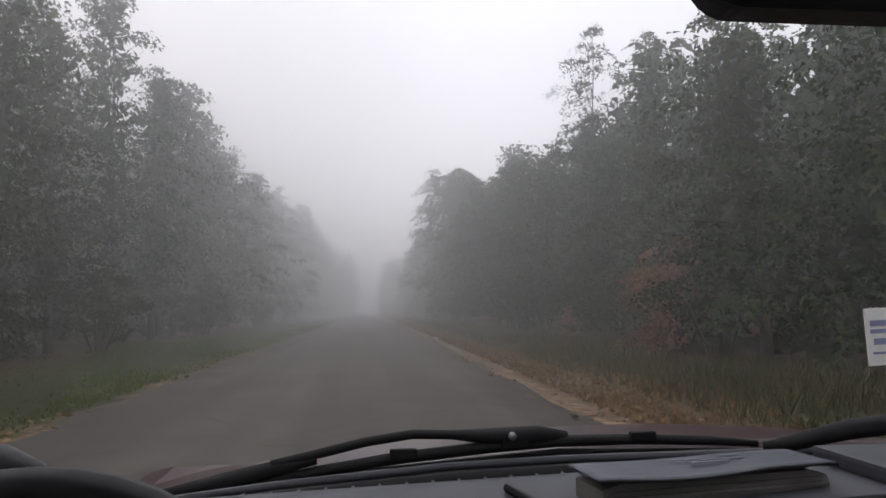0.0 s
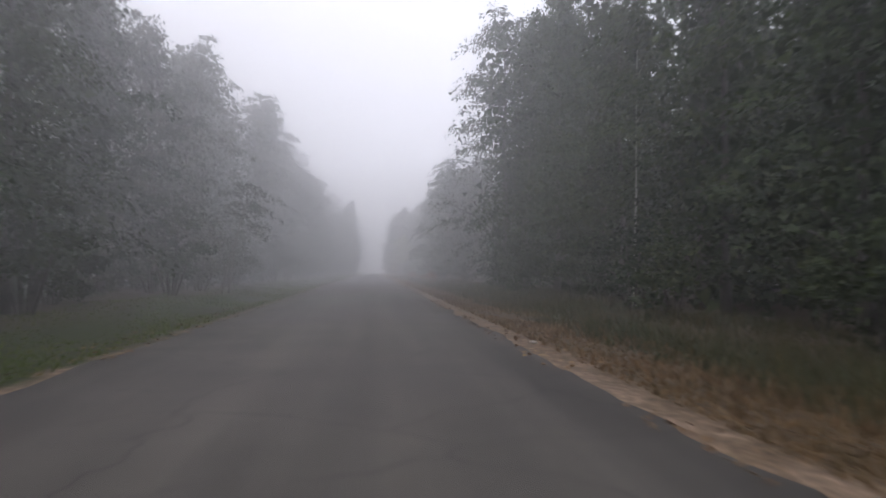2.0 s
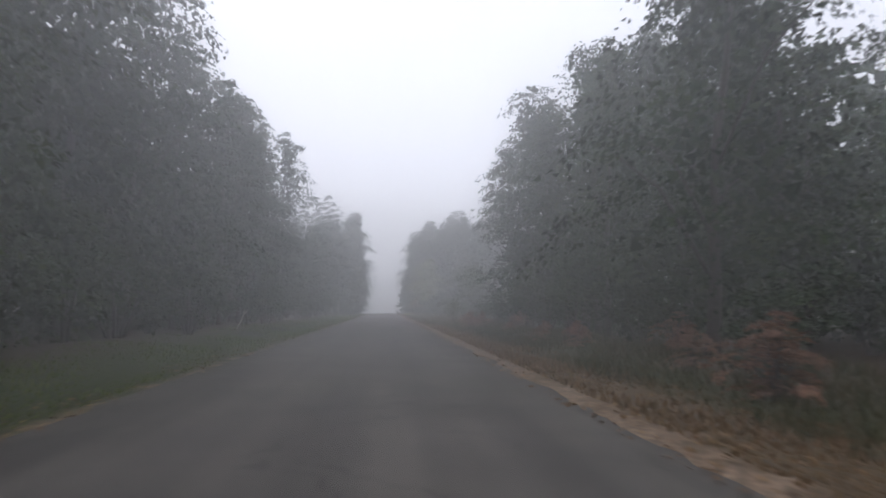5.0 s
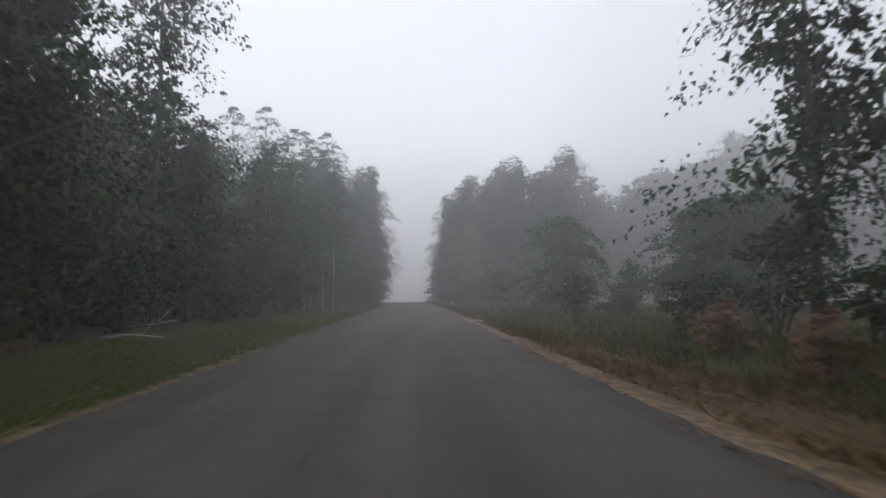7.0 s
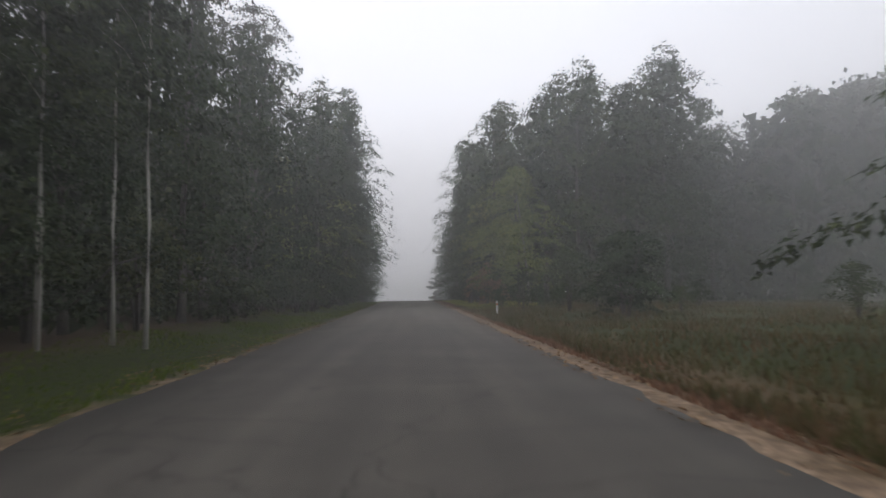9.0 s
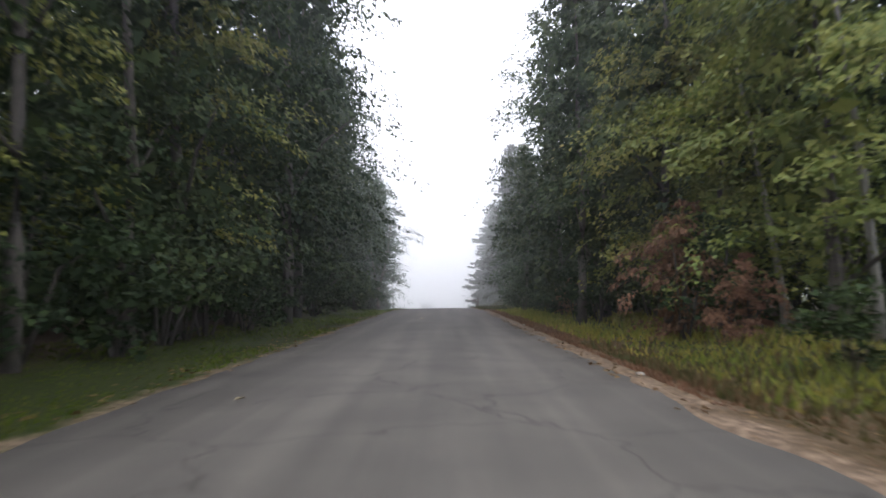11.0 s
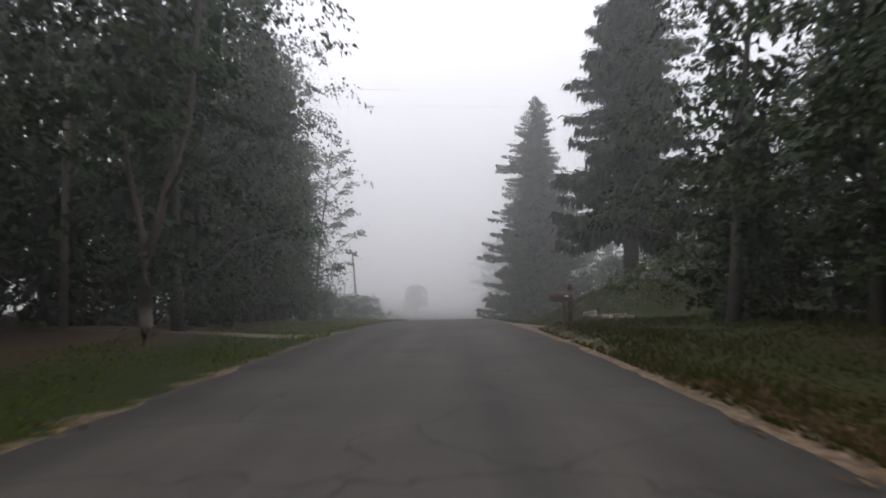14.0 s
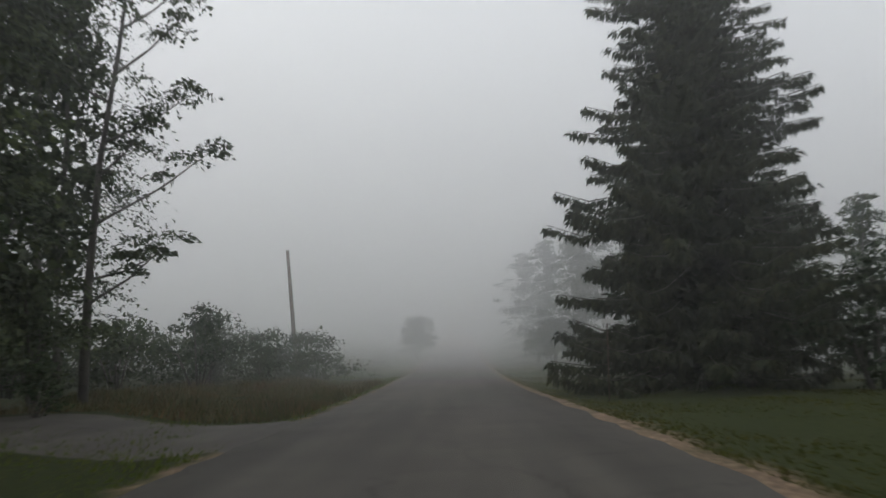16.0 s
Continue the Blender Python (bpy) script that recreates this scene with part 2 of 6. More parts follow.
def lean_z(x, y):
    """Over the crest the road leans a little to one side."""
    return 0.03 * sstep(288, 312, y) * (1 - sstep(345, 385, y)) * np.clip(np.asarray(x, float) - 0.5, -4.0, 4.0)


def ground_z(x, y):
    x, y = np.asarray(x, float), np.asarray(y, float)
    ax = np.abs(x)
    z = road_z(y) + lean_z(x, y) - 0.03 - 0.10 * sstep(3.2, 4.6, ax) + 0.22 * sstep(5.0, 8.5, ax)
    z = z + 0.06 * np.sin(x * 0.9 + y * 0.31) * sstep(4.5, 9, ax) + 0.05 * np.sin(y * 0.83 - x * 0.4) * sstep(4.5, 9, ax)
    bank = sstep(321.3, 327.5, y) * (1 - sstep(327.5, 344, y)) * sstep(4.2, 9.5, x)
    low = 0.28 * sstep(306, 311, y) * (1 - sstep(317.5, 320, y)) * sstep(3.5, 4.1, x)
    return z + 1.75 * bank + low + 0.5 * sstep(8, 30, -x) * sstep(100, 250, y)


def grid_mesh(name, xs, ys, zf, material):
    X, Y = np.meshgrid(xs, ys)
    Z = zf(X, Y)
    v = np.stack([X, Y, Z], -1).reshape(-1, 3)
    nx, ny = len(xs), len(ys)
    f = [(j * nx + i, j * nx + i + 1, (j + 1) * nx + i + 1, (j + 1) * nx + i) for j in range(ny - 1) for i in range(nx - 1)]
    return indexed_mesh(name, v, f, material)


def ground_material():
    """Soil: dirt along the road, grass roots in painted shade beyond it, leaf litter under the trees."""
    m = bpy.data.materials.new("verge_soil")
    m.use_nodes = True
    n, l = m.node_tree.nodes, m.node_tree.links
    b = n["Principled BSDF"]
    co = n.new("ShaderNodeTexCoord")
    sep = n.new("ShaderNodeSeparateXYZ")
    l.new(co.outputs["Object"], sep.inputs[0])
    n1, n2, n3 = (n.new("ShaderNodeTexNoise") for _ in range(3))
    for q, s, d in ((n1, 1.2, 6), (n2, 9, 4), (n3, 60, 3)):
        q.inputs["Scale"].default_value, q.inputs["Detail"].default_value = s, d
        l.new(co.outputs["Object"], q.inputs["Vector"])
    ab = n.new("ShaderNodeMath")
    ab.operation = "ABSOLUTE"
    lean = n.new("ShaderNodeMath")
    lean.operation = "SUBTRACT"
    lean.inputs[1].default_value = 0.17
    l.new(sep.outputs[0], lean.inputs[0])
    l.new(lean.outputs[0], ab.inputs[0])
    wob = n.new("ShaderNodeMath")
    wob.operation = "MULTIPLY_ADD"
    wob.inputs[1].default_value = 1.9
    l.new(n1.outputs[0], wob.inputs[0])
    l.new(ab.outputs[0], wob.inputs[2])
    dirt = ramp_node(n, [(0.3, (0.085, 0.06, 0.04)), (0.5, (0.16, 0.112, 0.073)), (0.68, (0.30, 0.215, 0.145))])
    l.new(n2.outputs[0], dirt.inputs[0])
    # sod kept dark: the shade between the blades is in its colour
    sod = ramp_node(n, [(0.3, (0.016, 0.025, 0.005)), (0.7, (0.034, 0.040, 0.009))])
    l.new(n2.outputs[0], sod.inputs[0])
    lit = ramp_node(n, [(0.3, (0.03, 0.022, 0.014)), (0.7, (0.09, 0.06, 0.035))])
    l.new(n3.outputs[0], lit.inputs[0])

    def between(a, c):
        r = n.new("ShaderNodeMapRange")
        r.inputs["From Min"].default_value, r.inputs["From Max"].default_value = a, c
        l.new(wob.outputs[0], r.inputs["Value"])
        return r.outputs[0]

    def blend(fac, a, c):
        x = n.new("ShaderNodeMix")
        x.data_type = "RGBA"
        l.new(fac, x.inputs["Factor"])
        l.new(a, x.inputs["A"])
        l.new(c, x.inputs["B"])
        return x.outputs["Result"]

    straw = ramp_node(n, [(0.3, (0.048, 0.034, 0.017)), (0.7, (0.105, 0.070, 0.036))])
    l.new(n2.outputs[0], straw.inputs[0])
    dry = None
    for socket, a, c in ((0, 2.0, 3.0), (0, 6.2, 5.0), (1, 308.0, 296.0)):
        edge = n.new("ShaderNodeMapRange")
        edge.inputs["From Min"].default_value, edge.inputs["From Max"].default_value = a, c
        l.new(sep.outputs[socket], edge.inputs["Value"])
        if dry is None:
            dry = edge.outputs[0]
        else:
            both = n.new("ShaderNodeMath")
            both.operation = "MULTIPLY"
            l.new(dry, both.inputs[0])
            l.new(edge.outputs[0], both.inputs[1])
            dry = both.outputs[0]
    c1 = blend(between(4.0, 4.6), dirt.outputs[0], blend(dry, sod.outputs[0], straw.outputs[0]))
    wooded = n.new("ShaderNodeAttribute")
    wooded.attribute_name = "wooded"
    c2 = blend(wooded.outputs["Fac"], c1, lit.outputs[0])
    l.new(c2, b.inputs["Base Color"])
    b.inputs["Roughness"].default_value = 0.95
    b.inputs["Specular IOR Level"].default_value = 0.1
    bp = n.new("ShaderNodeBump")
    bp.inputs["Strength"].default_value, bp.inputs["Distance"].default_value = 0.7, 0.05
    l.new(n2.outputs[0], bp.inputs["Height"])
    l.new(bp.outputs[0], b.inputs["Normal"])
    return m


def asphalt_material():
    """Old sealed road: grey-brown stone, streaks along the wheel tracks, worn pale edges."""
    m = bpy.data.materials.new("worn_asphalt")
    m.use_nodes = True
    n, l = m.node_tree.nodes, m.node_tree.links
    b = n["Principled BSDF"]
    co = n.new("ShaderNodeTexCoord")
    mp = n.new("ShaderNodeMapping")
    mp.inputs["Scale"].default_value = (1.6, 0.05, 1)
    l.new(co.outputs["Object"], mp.inputs["Vector"])
    streak, patch, stone = (n.new("ShaderNodeTexNoise") for _ in range(3))
    l.new(mp.outputs[0], streak.inputs["Vector"])
    for q, s, d in ((streak, 1.0, 4), (patch, 0.6, 5), (stone, 90, 2)):
        q.inputs["Scale"].default_value, q.inputs["Detail"].default_value = s, d
    l.new(co.outputs["Object"], patch.inputs["Vector"])
    l.new(co.outputs["Object"], stone.inputs["Vector"])
    s1 = n.new("ShaderNodeMath")
    s1.operation = "MULTIPLY_ADD"
    s1.inputs[1].default_value = 0.5
    l.new(streak.outputs[0], s1.inputs[0])
    s2 = n.new("ShaderNodeMath")
    s2.operation = "MULTIPLY"
    s2.inputs[1].default_value = 0.3
    l.new(patch.outputs[0], s2.inputs[0])
    l.new(s2.outputs[0], s1.inputs[2])
    s3 = n.new("ShaderNodeMath")
    s3.operation = "MULTIPLY_ADD"
    s3.inputs[1].default_value = 0.2
    l.new(stone.outputs[0], s3.inputs[0])
    l.new(s1.outputs[0], s3.inputs[2])
    r = ramp_node(n, [(0.36, (0.052, 0.047, 0.041)), (0.5, (0.073, 0.066, 0.057)), (0.63, (0.104, 0.094, 0.080))])
    l.new(s3.outputs[0], r.inputs[0])
    # hair cracks, bent by the patch noise
    bend = n.new("ShaderNodeMix")
    bend.data_type = "VECTOR"
    bend.inputs["Factor"].default_value = 0.12
    l.new(co.outputs["Object"], bend.inputs["A"])
    wander = n.new("ShaderNodeTexNoise")
    wander.inputs["Scale"].default_value, wander.inputs["Detail"].default_value = 1.3, 3
    l.new(co.outputs["Object"], wander.inputs["Vector"])
    big = n.new("ShaderNodeVectorMath")
    big.operation = "SCALE"
    big.inputs["Scale"].default_value = 6.0
    l.new(wander.outputs["Color"], big.inputs[0])
    l.new(big.outputs[0], bend.inputs["B"])
    cell = n.new("ShaderNodeTexVoronoi")
    cell.feature = "DISTANCE_TO_EDGE"
    cell.inputs["Scale"].default_value = 0.42
    l.new(bend.outputs["Result"], cell.inputs["Vector"])
    crack = n.new("ShaderNodeMapRange")
    crack.inputs["From Min"].default_value, crack.inputs["From Max"].default_value = 0.0, 0.012
    crack.inputs["To Min"].default_value, crack.inputs["To Max"].default_value = 0.62, 1.0
    l.new(cell.outputs["Distance"], crack.inputs["Value"])
    shade = n.new("ShaderNodeMix")
    shade.data_type, shade.blend_type = "RGBA", "MULTIPLY"
    shade.inputs["Factor"].default_value = 1.0
    l.new(r.outputs[0], shade.inputs["A"])
    l.new(crack.outputs[0], shade.inputs["B"])
    # base colour scaled paler or darker by stretch along the road
    along, share = n.new("ShaderNodeSeparateXYZ"), n.new("ShaderNodeMath")
    share.operation = "DIVIDE"
    share.inputs[1].default_value = 500.0
    l.new(co.outputs["Object"], along.inputs[0])
    l.new(along.outputs[1], share.inputs[0])
    stretch_tone = ramp_node(n, [(p, (g, g * 0.985, g * 0.95)) for p, g in ((0.0, 1.0), (0.22, 1.0), (0.29, 0.86), (0.41, 0.86), (0.46, 1.38), (0.565, 1.34), (0.61, 0.9), (0.68, 0.86))])
    l.new(share.outputs[0], stretch_tone.inputs[0])
    toned = n.new("ShaderNodeMix")
    toned.data_type, toned.blend_type = "RGBA", "MULTIPLY"
    toned.inputs["Factor"].default_value = 1.0
    l.new(shade.outputs["Result"], toned.inputs["A"])
    l.new(stretch_tone.outputs[0], toned.inputs["B"])
    l.new(toned.outputs["Result"], b.inputs["Base Color"])
    b.inputs["Roughness"].default_value = 0.8
    b.inputs["Specular IOR Level"].default_value = 0.2
    bp = n.new("ShaderNodeBump")
    bp.inputs["Strength"].default_value, bp.inputs["Distance"].default_value = 0.5, 0.01
    l.new(stone.outputs[0], bp.inputs["Height"])
    l.new(bp.outputs[0], b.inputs["Normal"])
    return m


side = [3.05, 3.4, 3.8, 4.2, 4.6, 5.0, 5.5, 6, 6.7, 7.5, 8.5, 10, 12, 15, 20, 28, 40, 70, 150, 500, 3000]
xs = np.array([-v for v in reversed(side)] + [-1.5, 0, 1.5] + side)
ys = np.concatenate([[-3000, -500, -120], np.arange(-60, 460.1, 2.0), [520, 700, 1200, 3000]])
ground = tagged(new("ground", grid_mesh("ground", xs, ys, ground_z, ground_material())),
                "earth with dirt shoulders, shade-darkened sod and leaf litter", "ground", kind="structure")

gco = np.empty(len(ground.data.vertices) * 3, dtype=np.float32)
ground.data.vertices.foreach_get("co", gco)
gx, gy = gco[0::3], gco[1::3]
under = sstep(6.0, 8.0, np.abs(gx))
gw = gy + 4 * np.sin(gx * 0.21) + 2.5 * np.sin(gx * 0.57 + 1)
field_ = (sstep(161, 169, gw) * (1 - sstep(247, 254, gw)) + sstep(306, 314, gw)) * (1 - sstep(75, 140, gx))
under = np.where(gx > 0, under * (1 - field_), under * (1 - sstep(341, 346, gy)))
ground.data.attributes.new("wooded", "FLOAT", "POINT").data.foreach_set("value", under.astype(np.float32))

ry = np.arange(-60, 460.1, 0.5)
edge_l = -ROAD_HALF + 0.18 * np.array([noise.noise((3.0, y * 0.55, 1.0)) + 0.6 * noise.noise((9.0, y * 1.9, 4.0)) for y in ry])
edge_r = ROAD_HALF + 0.22 * np.array([noise.noise((13.0, y * 0.45, 1.0)) + 0.6 * noise.noise((19.0, y * 1.7, 4.0)) for y in ry])
rows_v, rf = [], []
for y, a, c in zip(ry, edge_l, edge_r):
    z = float(road_z(y))
    rows_v += [(x, y, z + float(lean_z(x, y)) + up) for x, up in ((a - 0.02, -0.12), (a, -0.005), (a * 0.5, 0.022), (0, 0.03), (c * 0.5, 0.022), (c, -0.005), (c + 0.02, -0.12))]
for j in range(len(ry) - 1):
    rf += [(j * 7 + i, j * 7 + i + 1, j * 7 + i + 8, j * 7 + i + 7) for i in range(6)]
tagged(new("road", indexed_mesh("road", rows_v, rf, asphalt_material())),
       "worn unmarked grey-brown asphalt road with crumbling edges", "road", kind="structure")


# ---------------------------------------------------------------- trees
def crown_centres(r, h0, h1, rad, count, lean=(0, 0)):
    """Clump centres spread over an uneven crown between two heights."""
    out = []
    ph = r.uniform(0, 6.28, 4)
    for i in range(count):
        t = (i + r.random()) / count
        t = t ** 0.85
        a = r.uniform(0, 2 * math.pi)
        prof = rad * (1 - 0.85 * t ** 3.4) * min(1.0, 0.66 + 2.2 * t)
        prof *= 1 + 0.18 * math.sin(2 * a + ph[0] + 3 * t) + 0.15 * math.sin(3 * a + ph[1] - 5 * t) + 0.10 * math.sin(9 * t + 2 * a + ph[2])
        q = prof * (0.5 + 0.5 * r.random() ** 0.6) if r.random() < 0.8 else prof * r.uniform(0.1, 0.5)
        out.append((q * math.cos(a) + lean[0] * t, q * math.sin(a) + lean[1] * t, h0 + (h1 - h0) * t + r.uniform(-0.4, 0.4)))
    return np.array(out)


def broadleaf(name, seed, h, rad, h0, leaf=LEAF, bark=BARK, trunk_r=0.2, clumps=66, per=82, size=0.265, label="", limbs=8, core=800, boughs=True):
    """A broad-leaved tree: trunk, limbs and a crown of single leaves."""
    r = np.random.default_rng(seed)
    root = tagged(new(name), label, "tree")
    bend = r.normal(size=2) * 0.35
    steps = 7
    pts = [(bend[0] * (i / steps) ** 2 + 0.06 * math.sin(i * 1.7 + seed), bend[1] * (i / steps) ** 2 + 0.06 * math.cos(i * 2.1 + seed), (h * 0.93) * i / steps - (0.3 if i == 0 else 0)) for i in range(steps + 1)]
    rr = [trunk_r * (1.35 if i == 0 else 1 - 0.86 * i / steps) for i in range(steps + 1)]
    part_mesh("trunk", indexed_mesh("trunk", *tube(pts, rr, 8), bark), root)
    cc = crown_centres(r, h0, h, rad, clumps, tuple(bend))
    for i in r.choice(len(cc), limbs, replace=False):
        e = Vector(cc[i])
        zb = max(h0 * 0.7, e.z - 0.55 * math.hypot(e.x, e.y) - r.uniform(0.4, 1.6))
        k = min(zb / (h * 0.93), 1)
        s = Vector((bend[0] * k * k, bend[1] * k * k, zb))
        mid = s.lerp(e, 0.5) + Vector((0, 0, 0.15 * (e - s).length))
        r0 = trunk_r * 0.42 * (1 - 0.7 * k)
        part_mesh("limb", indexed_mesh("limb", *tube([s, mid, e], [r0, r0 * 0.6, r0 * 0.2], 5), bark), root)
    spread = r.uniform(0.6, 1.5, len(cc)) * (0.31 * rad ** 0.9 + 0.34) * (1 - 0.5 * np.clip((cc[:, 2] - h0) / (h - h0), 0, 1) ** 3)
    if boughs:
        leaves = np.concatenate([bough_cloud(cc, spread, int(per * 0.62), size * 1.25, r), leaf_cloud(cc, spread * 0.95, per - int(per * 0.62), size * 1.05, 0.5, 0.5, r, (0.55, 0.8))])
    else:
        leaves = leaf_cloud(cc, spread, per, size, 0.4, 0.26, r, (0.7, 1.0))
    q = np.concatenate([leaves, inner_leaves(cc, core, 0.6, 0.55, r)])
    part_mesh("crown", quick_mesh("crown", halves(q), 3, leaf), root)
    return root


def spruce(name, seed, h, rad, skirt=0.6, label="", boughs=300, needle=NEEDLE, thin=1.0, taper=0.85, hang=1.0, wild=1.0, fine=1.0):
    """A spruce: straight trunk and drooping boughs of uneven length, hung with sprays."""
    r = np.random.default_rng(seed)
    root = tagged(new(name), label, "tree")
    part_mesh("trunk", indexed_mesh("trunk", *tube([(0, 0, -0.3), (0, 0, h * 0.3), (0, 0, h * 0.7), (0, 0, h)], [0.026 * h * 0.75, 0.017 * h * 0.75, 0.008 * h, 0.01], 8), BARK), root)
    arms, qs = [], []
    ph = r.uniform(0, 6.28, 3)
    for w in range(boughs):
        t = min(1.0, (w + r.random()) / boughs)
        z = skirt + (h - skirt - 0.15) * t
        a = w * 2.39996 + r.normal() * 0.5
        uneven = 1 + wild * (0.17 * math.sin(2 * a + ph[0] + 5 * t) + 0.17 * math.sin(17 * t + a + ph[1]) + 0.08 * math.sin(31 * t + 2 * a + ph[2]))
        ln = (rad * (1 - t) ** taper * uneven * min(1.0, 0.72 + 4 * t) + 0.14) * r.uniform(0.62 - 0.12 * wild, 1.04)
        o = np.array([math.cos(a), math.sin(a), 0.0])
        sag = ln * (0.40 - 0.30 * t) * r.uniform(0.4, 1.7)
        m = 5
        path = [np.array([0, 0, z]) + o * ln * u + np.array([0, 0, -sag * u + 0.62 * sag * u ** 4 + (0.25 * ln * u if t > 0.8 else 0)]) for u in np.linspace(0, 1, m)]
        if ln > 0.6:
            arms.append(tube(path, [0.035 * (1 - 0.2 * i) * min(1, ln / 2) + 0.006 for i in range(m)], 4))
        cnt = max(10, int(ln * 60 * thin * fine))
        u = r.uniform(0.04, 1.0, cnt) ** 0.75
        base = np.stack([np.interp(u, np.linspace(0, 1, m), [p[c] for p in path]) for c in range(3)], -1)
        sidew = np.array([-o[1], o[0], 0])
        sgn = r.choice([-1.0, 1.0], cnt)[:, None]
        ax = o * 0.7 + sidew * sgn * r.uniform(0.1, 1.4, (cnt, 1)) + np.array([0, 0, -hang]) * r.uniform(0.2, 2.3, (cnt, 1))
        L = r.uniform(0.18, 0.62, cnt) * (0.5 + 0.5 * (1 - t)) * (0.6 + 0.4 * hang)
        qs.append(kites(base, ax, np.array([0, 0, 1.0]) + r.normal(size=(cnt, 3)) * 0.6, L, L * r.uniform(0.28, 0.46, cnt) / fine))
        deep = max(3, int(ln * 6))
        c = np.array([0, 0, z - 0.15]) + o * (ln * r.uniform(0.05, 0.5, (deep, 1))) + r.normal(size=(deep, 3)) * 0.2
        s = r.uniform(0.4, 0.75, deep) * min(1, ln / 2.5)
        qs.append(kites(c, r.normal(size=(deep, 3)), r.normal(size=(deep, 3)), s, s * 0.7))
    tagged(part_mesh("branchwork", indexed_mesh("branchwork", *joined(arms), BARK), root), kind="stuff")
    part_mesh("needles", quick_mesh("needles", halves(np.concatenate(qs)), 3, needle), root)
    return root


def bush(name, seed, h, rad, leaf, clumps=16, per=74, size=0.18, label="", category="bush", boughs=False, inner=0.33):
    """A bush: several stems from the ground and a low uneven crown."""
    r = np.random.default_rng(seed)
    root = tagged(new(name), label, category)
    cc = crown_centres(r, (0.12 if boughs else 0.25) * h, h, rad, clumps)
    stems = []
    for i in r.choice(len(cc), min(6, len(cc)), replace=False):
        e = Vector(cc[i])
        s = Vector((e.x * 0.12, e.y * 0.12, -0.15))
        stems.append(tube([s, s.lerp(e, 0.5) + Vector((0, 0, 0.2 * h)), e], [0.025 * h ** 0.7, 0.017 * h ** 0.7, 0.005], 4))
    tagged(part_mesh("branchwork", indexed_mesh("branchwork", *joined(stems), BARK), root), kind="stuff")
    sp = r.uniform(0.6, 1.2, len(cc)) * (0.3 * rad + 0.12)
    q = np.concatenate([bough_cloud(cc, sp * 1.2, per, size * 1.2, r) if boughs else leaf_cloud(cc, sp, per, size, r=r, broad=(0.7, 1.0)), inner_leaves(cc, clumps * 9, inner, 0.75, r)])
    part_mesh("crown", quick_mesh("crown", halves(q), 3, leaf), root)
    return root


def put(proto, x, y, turn=0.0, s=1.0, sz=1.0, sink=0.0, label="", group=""):
    m = Matrix.Translation((x, y, float(ground_z(x, y)) - sink)) @ Matrix.Rotation(turn, 4, "Z") @ Matrix.Diagonal((s, s, s * sz, 1))
    ob = copy_thing(FINE.get(proto.name, proto) if y >= 205 else proto, m)
    tagged(ob, label, group=group)
    return ob


def drop_proto(ob):
    for o in (*ob.children_recursive, ob):
        bpy.data.objects.remove(o)


WOOD = "trees along the road"
GREEN = "tall leafy green tree at the forest edge in fog"
protos = [
    broadleaf("broadleaf_tree", 11, 17.5, 3.9, 1.8, label=GREEN),
    broadleaf("broadleaf_tree", 12, 19.0, 3.5, 2.6, label=GREEN, clumps=70),
    broadleaf("broadleaf_tree", 13, 16.0, 4.2, 1.2, label=GREEN),
    broadleaf("broadleaf_tree", 14, 20.5, 3.4, 4.2, label=GREEN, clumps=70),
    broadleaf("broadleaf_tree", 15, 14.0, 3.6, 1.2, label=GREEN, clumps=62),
]
FINE = {q.name: broadleaf("broadleaf_tree", seed, h, rad, h0, label=GREEN, clumps=64, per=106, size=0.216, core=840)
        for q, (seed, h, rad, h0) in zip(protos, ((11, 17.5, 3.9, 1.8), (12, 19.0, 3.5, 2.6), (13, 16.0, 4.2, 1.2), (14, 20.5, 3.4, 4.2), (15, 14.0, 3.6, 1.2)))}
light = broadleaf("broadleaf_tree", 21, 12.5, 3.6, 1.8, LEAF_LIGHT, label="light green leafy tree at the forest edge", clumps=60, per=165, size=0.215)
turning = broadleaf("broadleaf_tree", 22, 15.0, 3.4, 2.6, LEAF_TURN, label="tree with leaves turning yellow at the forest edge", clumps=62)
aspen = broadleaf("aspen_tree", 31, 19.5, 2.6, 9.5, LEAF, PALE_BARK, 0.10, clumps=54, per=96, core=300, label="tall aspen with a bare pale trunk", limbs=6)
pine = spruce("pine_tree", 41, 20.5, 2.6, 9.0, "slender dark pine rising over the forest", 130, thin=0.6)
far_tree = broadleaf("broadleaf_tree", 17, 16.0, 4.2, 1.2, label="leafy tree fading into the fog", clumps=66, per=90, size=0.3, boughs=False)
round_tree = bush("small_tree", 56, 6.3, 2.8, LEAF, 84, 80, 0.26, label="small leafy tree fading into the fog", category="tree")
white_pine = broadleaf("pine_tree", 43, 20.5, 2.3, 10.5, NEEDLE, BARK, 0.17, clumps=30, per=150, size=0.17, label="tall pine with layered flat boughs over the forest", limbs=12, core=30)
scrub = [bush("bush", 51, 3.2, 1.7, LEAF, label="green undergrowth bush at the forest foot"),
         bush("bush", 52, 2.3, 1.5, LEAF, label="green undergrowth bush at the forest foot"),
         bush("bush", 53, 4.2, 1.9, LEAF_YOUNG, label="light green young growth at the forest foot", clumps=28)]
sumac = bush("sumac_bush", 54, 2.6, 1.6, LEAF_RUST, 24, 170, 0.14, label="rust-red autumn bush beside the road", boughs=True, inner=0.2)
field_bush = bush("small_tree", 55, 6.3, 2.8, LEAF, 84, 96, 0.24, label="round green small tree in the open verge", category="tree", boughs=True)

R = random.Random(5)


